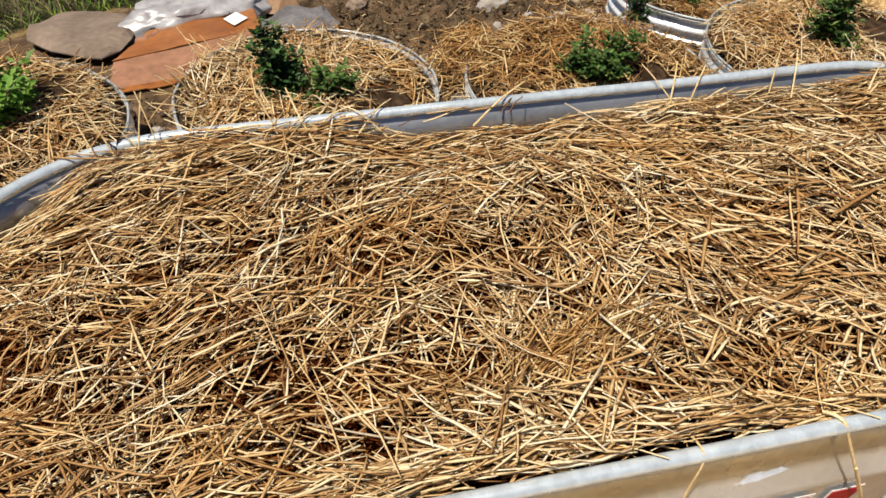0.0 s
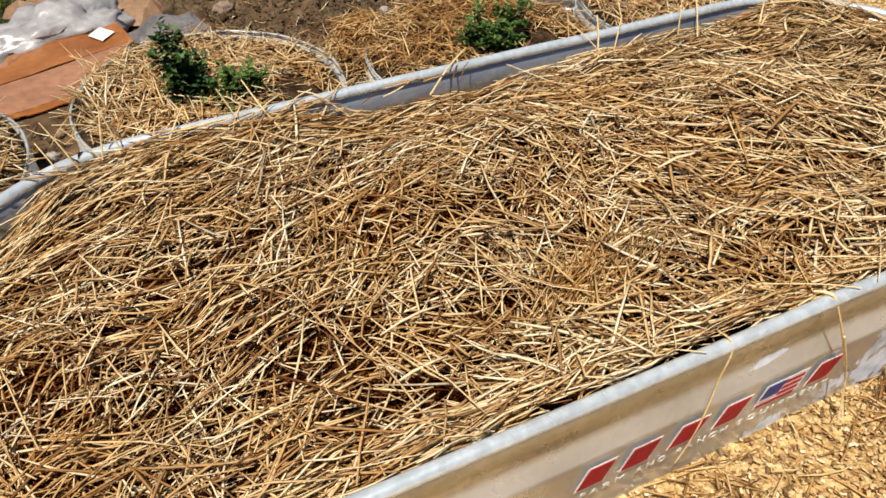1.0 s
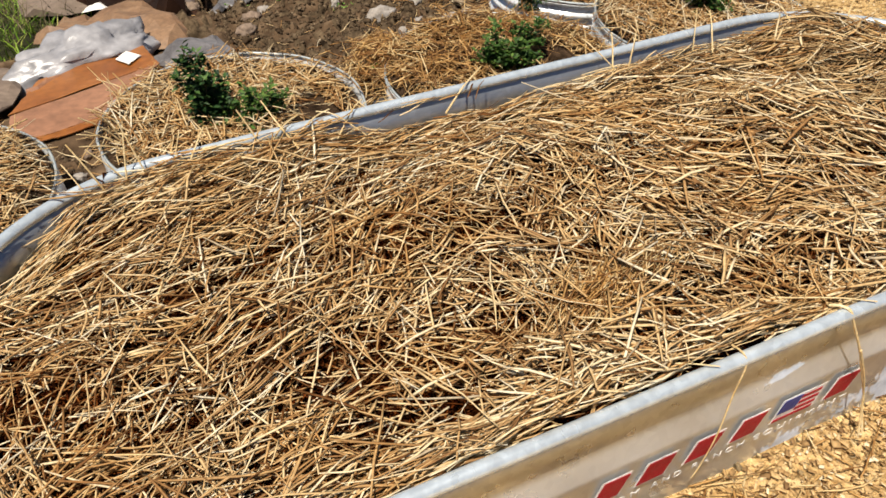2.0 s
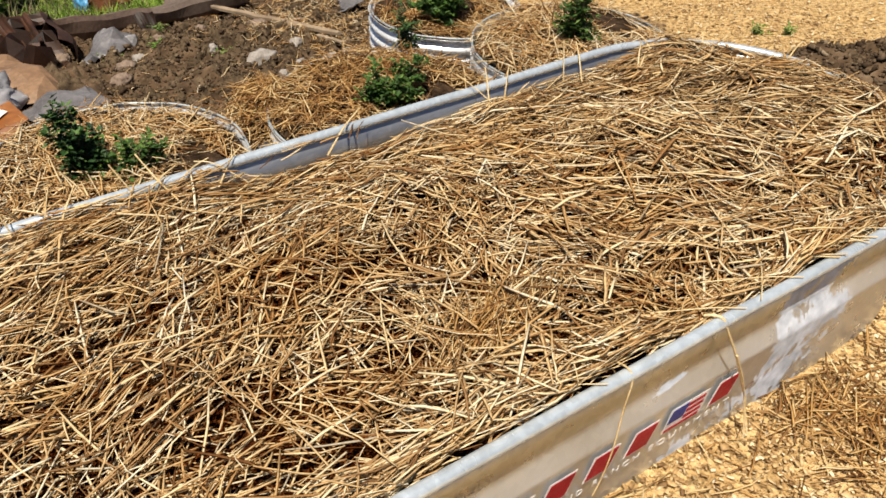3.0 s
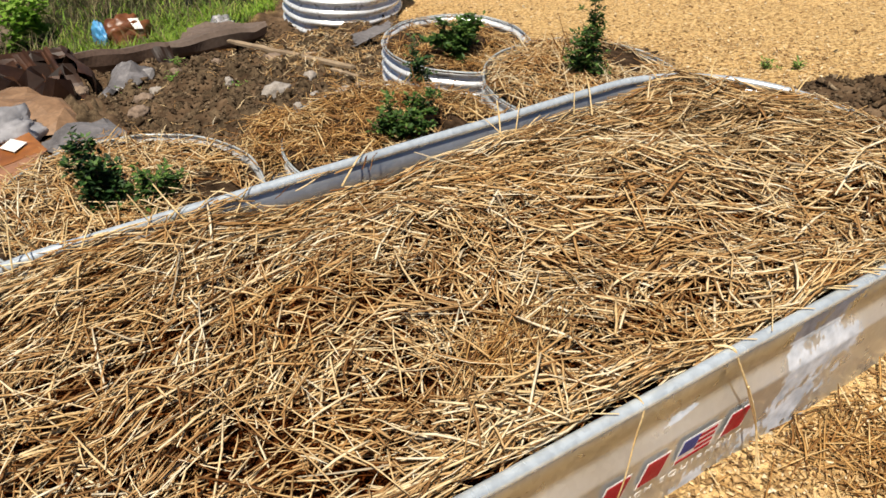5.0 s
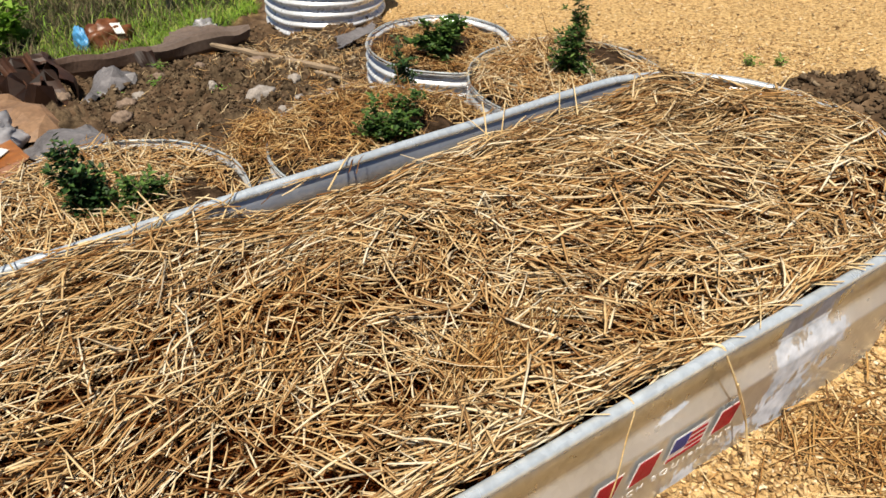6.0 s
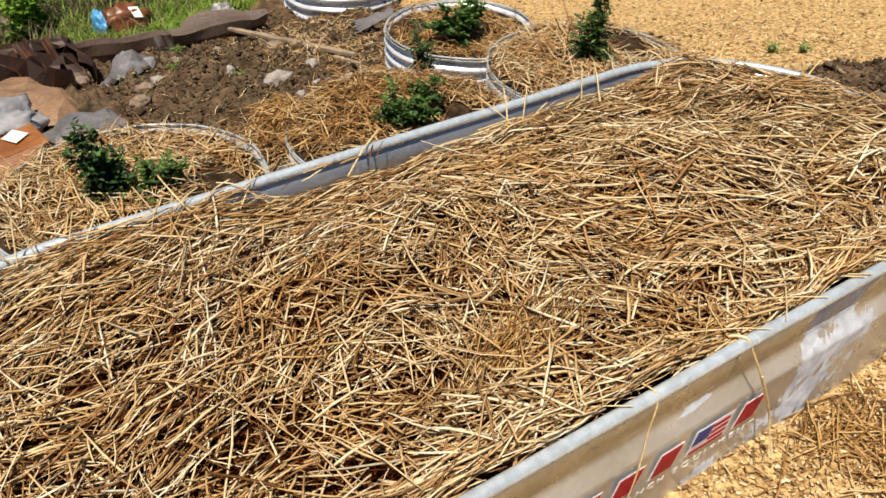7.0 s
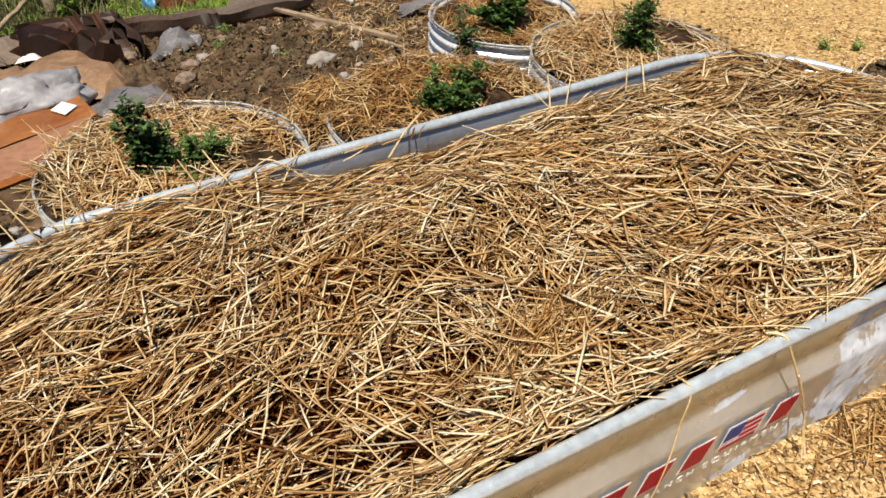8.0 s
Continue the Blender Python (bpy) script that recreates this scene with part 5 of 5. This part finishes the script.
edge_ = lump("blue_end", (0.14, 4.93), (0.075, 0.20, 0.19), 12, 11, blue_mat, "bright blue end", "", 2.4, 0.3)
edge_.parent = sack
sheet("paper_label", [(0.37, 4.83, 0.085), (0.43, 4.83, 0.075), (0.42, 4.90, 0.145), (0.35, 4.90, 0.155)], -0.02, 0.002, 38, label_mat, "white printed label", "", 4, 0.003, 2, sack, 0.0, False)

# wooden stake on the soil heap
def bar(name, a, b, w, h, mat, label, category):
    a, b = Vector(a), Vector(b)
    d = (b - a).normalized()
    side = d.cross(Vector((0, 0, 1))).normalized()
    up = side.cross(d)
    vs, fs, n = [], [], 10
    for k in range(n + 1):
        p = a.lerp(b, k / n) + side * 0.004 * math.sin(k * 1.9) + up * 0.003 * math.sin(k * 2.7)
        t = 0.75 if k in (0, n) else 1.0
        vs += [p + side * w / 2 * t * i + up * h / 2 * t * j for i, j in ((-1, -0.7), (-0.7, -1), (0.7, -1), (1, -0.7), (1, 0.7), (0.7, 1), (-0.7, 1), (-1, 0.7))]
    for k in range(n):
        for j in range(8):
            fs.append((8 * k + j, 8 * k + (j + 1) % 8, 8 * k + 8 + (j + 1) % 8, 8 * k + 8 + j))
    fs += [tuple(reversed(range(8))), tuple(range(8 * n, 8 * n + 8))]
    return tagged(mesh_object(name, vs, fs, mat), label, category)


def on_top(a, b, clear):
    """Height to lay a straight bar from a to b on the highest ground between them."""
    za, zb = float(ground_z(*a)), float(ground_z(*b))
    need = max(float(ground_z(a[0] + (b[0] - a[0]) * k / 30, a[1] + (b[1] - a[1]) * k / 30)) - za - (zb - za) * k / 30 for k in range(31))
    return (*a, za + need + clear), (*b, zb + 0.8 * need + clear)


bar("wooden_stake", *on_top((0.75, 3.89), (1.05, 2.69), 0.008), 0.038, 0.024, wood_mat, "thin weathered wooden stake lying on the soil", "wooden stake")
bar("wooden_stake", *on_top((0.96, 2.78), (1.0, 2.53), 0.03), 0.024, 0.012, wood_mat, "short pale split lath on the soil", "wooden stake")
bar("wooden_stake", (-0.93, 4.62, lay(-0.93, 4.62, 0.06)), (-0.44, 5.66, lay(-0.44, 5.66, 0.14)), 0.032, 0.028, wood_mat, "pale wooden stick leaning on the brush", "wooden stake")
bar("fence_post", (0.94, 5.39, lay(0.94, 5.39, -0.05)), (0.94, 5.40, lay(0.94, 5.39, 1.1)), 0.05, 0.05, post_mat, "thin dark metal fence post in the grass", "fence post")
bar("old_board", (-0.46, 5.40, lay(-0.46, 5.4, 0.0)), (-0.62, 5.65, lay(-0.5, 5.6, 0.82)), 0.20, 0.02, board_mat, "old brown board leaning in the weeds", "board")

# metal offcuts
sheet("metal_offcut", [(1.32, 3.20, 0.02), (1.70, 3.40, 0.03), (1.76, 3.50, 0.07), (1.40, 3.36, 0.05)], 0.0, 0.012, 41, film_mat, "bent offcut of galvanised sheet on the soil", "sheet metal", 18, 0.002, 5, None, 0.02, False)
sheet("metal_offcut", [(0.07, 1.47, 0.0), (0.15, 1.40, 0.0), (0.17, 1.44, 0.03), (0.09, 1.52, 0.035)], 0.012, 0.01, 43, film_mat, "bent grey metal strip between the planters", "sheet metal", 16, 0.002, 6, None, 0.02, False)
lump("plastic_wrapper", (0.98, 4.72), (0.20, 0.14, 0.11), 20, 13, bag_mat, "small white plastic wrapper in the grass", "plastic bag", 3.0, 0.4)

# stones in the soil
for k, (x, y, a, b, c, turn, pale) in enumerate([(0.60, 2.74, 0.30, 0.14, 0.12, 10, 1), (0.10, 3.28, 0.13, 0.09, 0.08, 40, 1), (-0.08, 2.93, 0.17, 0.13, 0.10, 15, 0), (0.86, 2.86, 0.17, 0.12, 0.07, 60, 1), (0.80, 3.3, 0.30, 0.2, 0.08, 20, 0), (0.42, 2.95, 0.10, 0.08, 0.07, 70, 1),
                                                 (1.02, 3.22, 0.20, 0.13, 0.09, 5, 0), (0.28, 3.5, 0.12, 0.09, 0.08, 25, 0), (0.55, 3.55, 0.14, 0.10, 0.08, 80, 0), (0.0, 3.15, 0.16, 0.10, 0.09, 0, 0), (0.88, 2.48, 0.18, 0.08, 0.06, 15, 1), (1.02, 2.45, 0.14, 0.07, 0.05, -10, 1),
                                                 (0.72, 2.5, 0.12, 0.08, 0.05, 30, 1), (-1.0, 1.62, 0.07, 0.05, 0.05, 5, 1), (-0.96, 1.86, 0.07, 0.06, 0.05, 65, 0), (-0.25, 3.6, 0.15, 0.12, 0.09, 33, 0)]):
    lump("stone", (x, y), (a * 0.66, b * 0.6, c * 0.6), turn, 20 + k, stone_mat if pale else brown_stone_mat, "pale rough stone half sunk in the soil" if pale else "earthy brown stone crusted with soil", "stone", 2.4, 0.5, 3, "stones in the soil")

# pale pebbles along the back of a planter
rng = random.Random(5)
for k in range(14):
    a = radians(118 - 6.5 * k + rng.uniform(-2, 2))
    r_ = RING_R + rng.uniform(0.0, 0.05)
    w_ = rng.uniform(0.022, 0.05)
    lump("stone", (0.58 + r_ * math.cos(a), 1.376 + r_ * math.sin(a)), (w_, w_ * 0.75, w_ * 0.8), rng.uniform(0, 180), 60 + k, stone_mat, "small pale pebble beside the planter rim", "stone", 2.4, 0.45, 2, "pebbles along the planter rim").location.z = 0.035 + rng.uniform(0, 0.02)

# weeds and sprouts
plant("weed", (-0.25, 5.35, lay(-0.25, 5.35)), [(0.0, 0.0, 0.42), (-0.14, 0.0, 0.36), (0.12, 0.04, 0.34), (0.05, -0.08, 0.28), (-0.08, -0.08, 0.3)], 0.10, 14, weed_mat, "tall broad-leaved green weed in the brush", "weed", 31, 0.6)
plant("weed", (-0.40, 5.22, lay(-0.40, 5.22)), [(0.0, 0.0, 0.34), (-0.10, 0.0, 0.28), (0.10, 0.04, 0.28)], 0.09, 14, weed_mat, "bright broad-leaved weed behind the board", "weed", 32, 0.6)
for k, (x, y, h) in enumerate([(0.30, 2.05, 0.04), (0.22, 3.35, 0.07), (0.35, 3.75, 0.09), (-0.02, 3.45, 0.06), (0.45, 2.9, 0.06), (2.66, 1.24, 0.06), (2.74, 1.12, 0.05), (2.92, 0.4, 0.08)]):
    plant("sprout", (x, y, lay(x, y)), [(0.02, 0.0, h * 0.7), (-0.02, 0.015, h * 0.55), (0.0, -0.02, h * 0.5)], 0.022, 60, leaf_light, "small light green sprout in bare soil", "sprout", 40 + k, 0.35)


# ---- single stems across the rims ----
def stem(points, w, label="pale dry straw stem lying across the rim"):
    pts, fine = [Vector(q) for q in points], []
    for k in range(len(pts) - 1):
        p0, p1, p2, p3 = pts[max(k - 1, 0)], pts[k], pts[k + 1], pts[min(k + 2, len(pts) - 1)]
        for i in range(4):
            t = i / 4
            fine.append(0.5 * (2 * p1 + (p2 - p0) * t + (2 * p0 - 5 * p1 + 4 * p2 - p3) * t * t + (3 * p1 - p0 - 3 * p2 + p3) * t ** 3))
    fine.append(pts[-1])
    bm = bmesh.new()
    tube(bm, fine, w / 2, w / 2 * 0.7, 6)
    me = bpy.data.meshes.new("straw_stem")
    bm.to_mesh(me)
    bm.free()
    me.materials.append(stem_straw_mat)
    return tagged(new("straw_stem", me), label, "straw stem", "stems across the rim")


Y0 = -R - 0.032
stem([(0.170, -0.435, RIM + 0.004), (0.178, -0.447, RIM + 0.011), (0.186, -R - 0.008, RIM + 0.010), (0.198, Y0 + 0.014, RIM - 0.02), (0.225, Y0, 0.53), (0.262, Y0 - 0.008, 0.45), (0.287, Y0 - 0.016, 0.39), (0.297, Y0 - 0.026, 0.34), (0.298, Y0 - 0.045, 0.297)], 0.0058, "long bent straw stem draped over the near rim")
stem([(0.225, Y0 - 0.003, 0.53), (0.268, Y0 - 0.012, 0.44), (0.287, Y0 - 0.022, 0.37), (0.28, Y0 - 0.05, 0.30)], 0.0045, "frayed straw leaf hanging down the tank wall")
stem([(-0.045, -0.42, RIM + 0.004), (-0.038, -R, RIM + 0.011), (-0.036, Y0 + 0.016, RIM - 0.008), (-0.045, Y0 + 0.012, 0.54), (-0.062, Y0, 0.46), (-0.073, Y0, 0.38), (-0.085, Y0, 0.34)], 0.0036, "thin straw stem hanging down the tank wall")
stem([(-0.150, 0.38, RIM - 0.004), (-0.075, 0.442, RIM + 0.014), (0.0, 0.50, RIM + 0.018)], 0.0048)
rng = random.Random(77)
for x, run, lean, up in [(-0.47, 0.16, -0.06, 0.04), (-0.41, 0.09, 0.10, 0.0), (-0.33, 0.07, -0.09, 0.0), (0.31, 0.10, 0.05, 0.02), (0.335, 0.12, -0.06, 0.02), (0.37, 0.07, 0.06, 0.01), (0.62, 0.10, 0.05, 0.02), (-0.58, 0.08, 0.12, 0.0), (-0.66, 0.07, -0.12, 0.01), (-0.74, 0.10, 0.08, 0.02), (-0.52, 0.06, 0.13, 0.0)]:
    stem([(x, R - run * 0.65, RIM - 0.03), (x + lean * 0.6, R - run * 0.1, RIM + 0.015), (x + lean, R + run * 0.3, RIM + 0.018 + up)], rng.uniform(0.003, 0.005))
for x, run, lean in [(0.46, 0.10, 0.17), (0.40, 0.08, -0.12), (0.36, 0.09, 0.15), (0.54, 0.08, 0.14), (0.33, 0.10, 0.20), (0.43, 0.07, 0.18), (0.50, 0.11, 0.10), (0.24, 0.09, 0.16), (0.10, 0.08, 0.14), (-0.22, 0.07, 0.13)]:
    stem([(x, -R + run, RIM - 0.004), (x + lean * 0.6, -R + run * 0.3, RIM + 0.012), (x + lean, -R - run * 0.16, RIM + 0.013)], rng.uniform(0.0026, 0.0038))
for a, dx in ((52, 0.05), (70, -0.05), (20, 0.03)):
    c, s_ = math.cos(radians(a)), math.sin(radians(a))
    stem([(S + (R - 0.11) * c, (R - 0.11) * s_, RIM - 0.04), (S + R * c + dx * 0.4, R * s_, RIM + 0.017), (S + (R + 0.045) * c + dx, (R + 0.045) * s_, RIM + 0.03)], 0.005)

# stems standing up from the far edge of the bed and in the planter beside the carton
for x, y, dx, dy, up in [(-0.87, 0.40, -0.05, 0.05, 0.12), (-0.84, 0.41, 0.03, 0.06, 0.13), (-0.82, 0.42, -0.07, 0.03, 0.10), (-0.79, 0.41, -0.03, 0.05, 0.14), (-0.75, 0.42, 0.04, 0.04, 0.09), (-0.90, 0.38, -0.04, 0.07, 0.08), (-0.55, 0.42, -0.04, 0.05, 0.10), (0.58, 0.42, 0.03, 0.05, 0.09)]:
    stem([(x, y, RIM - 0.03), (x + dx * 0.5, y + dy * 0.5, RIM - 0.03 + up * 0.55), (x + dx, y + dy, RIM - 0.03 + up)], rng.uniform(0.003, 0.0045), "dry straw stem standing up at the rim")
for k in range(18):
    a, lift_ = radians(rng.uniform(140, 235)), rng.uniform(0.06, 0.16)
    c, s_, out = math.cos(a), math.sin(a), rng.uniform(0.04, 0.12)
    x, y = -0.443 + 0.38 * c, 1.457 + 0.38 * s_
    stem([(x, y, 0.07), (x + out * 0.5 * c, y + out * 0.5 * s_, 0.07 + lift_ * 0.6), (x + out * c + rng.uniform(-0.03, 0.03), y + out * s_, 0.07 + lift_)], rng.uniform(0.0035, 0.0055), "pale straw stem standing up at the planter edge")

# a dark dry twig hooked over the rim
bm = bmesh.new()
tube(bm, [(-0.875, 0.405, RIM - 0.05), (-0.880, 0.425, RIM - 0.005), (-0.872, 0.440, RIM + 0.014), (-0.862, 0.452, RIM + 0.005), (-0.868, 0.462, RIM - 0.03)], 0.0028, 0.002, 6)
tube(bm, [(-0.878, 0.428, RIM + 0.004), (-0.893, 0.436, RIM + 0.016), (-0.900, 0.450, RIM + 0.002)], 0.0022, 0.0014, 6)
twig_mesh = bpy.data.meshes.new("twig")
bm.to_mesh(twig_mesh)
bm.free()
twig_mesh.materials.append(bed_soil_mat)
tagged(new("twig", twig_mesh), "dark dry twig hooked over the tank rim", "twig")
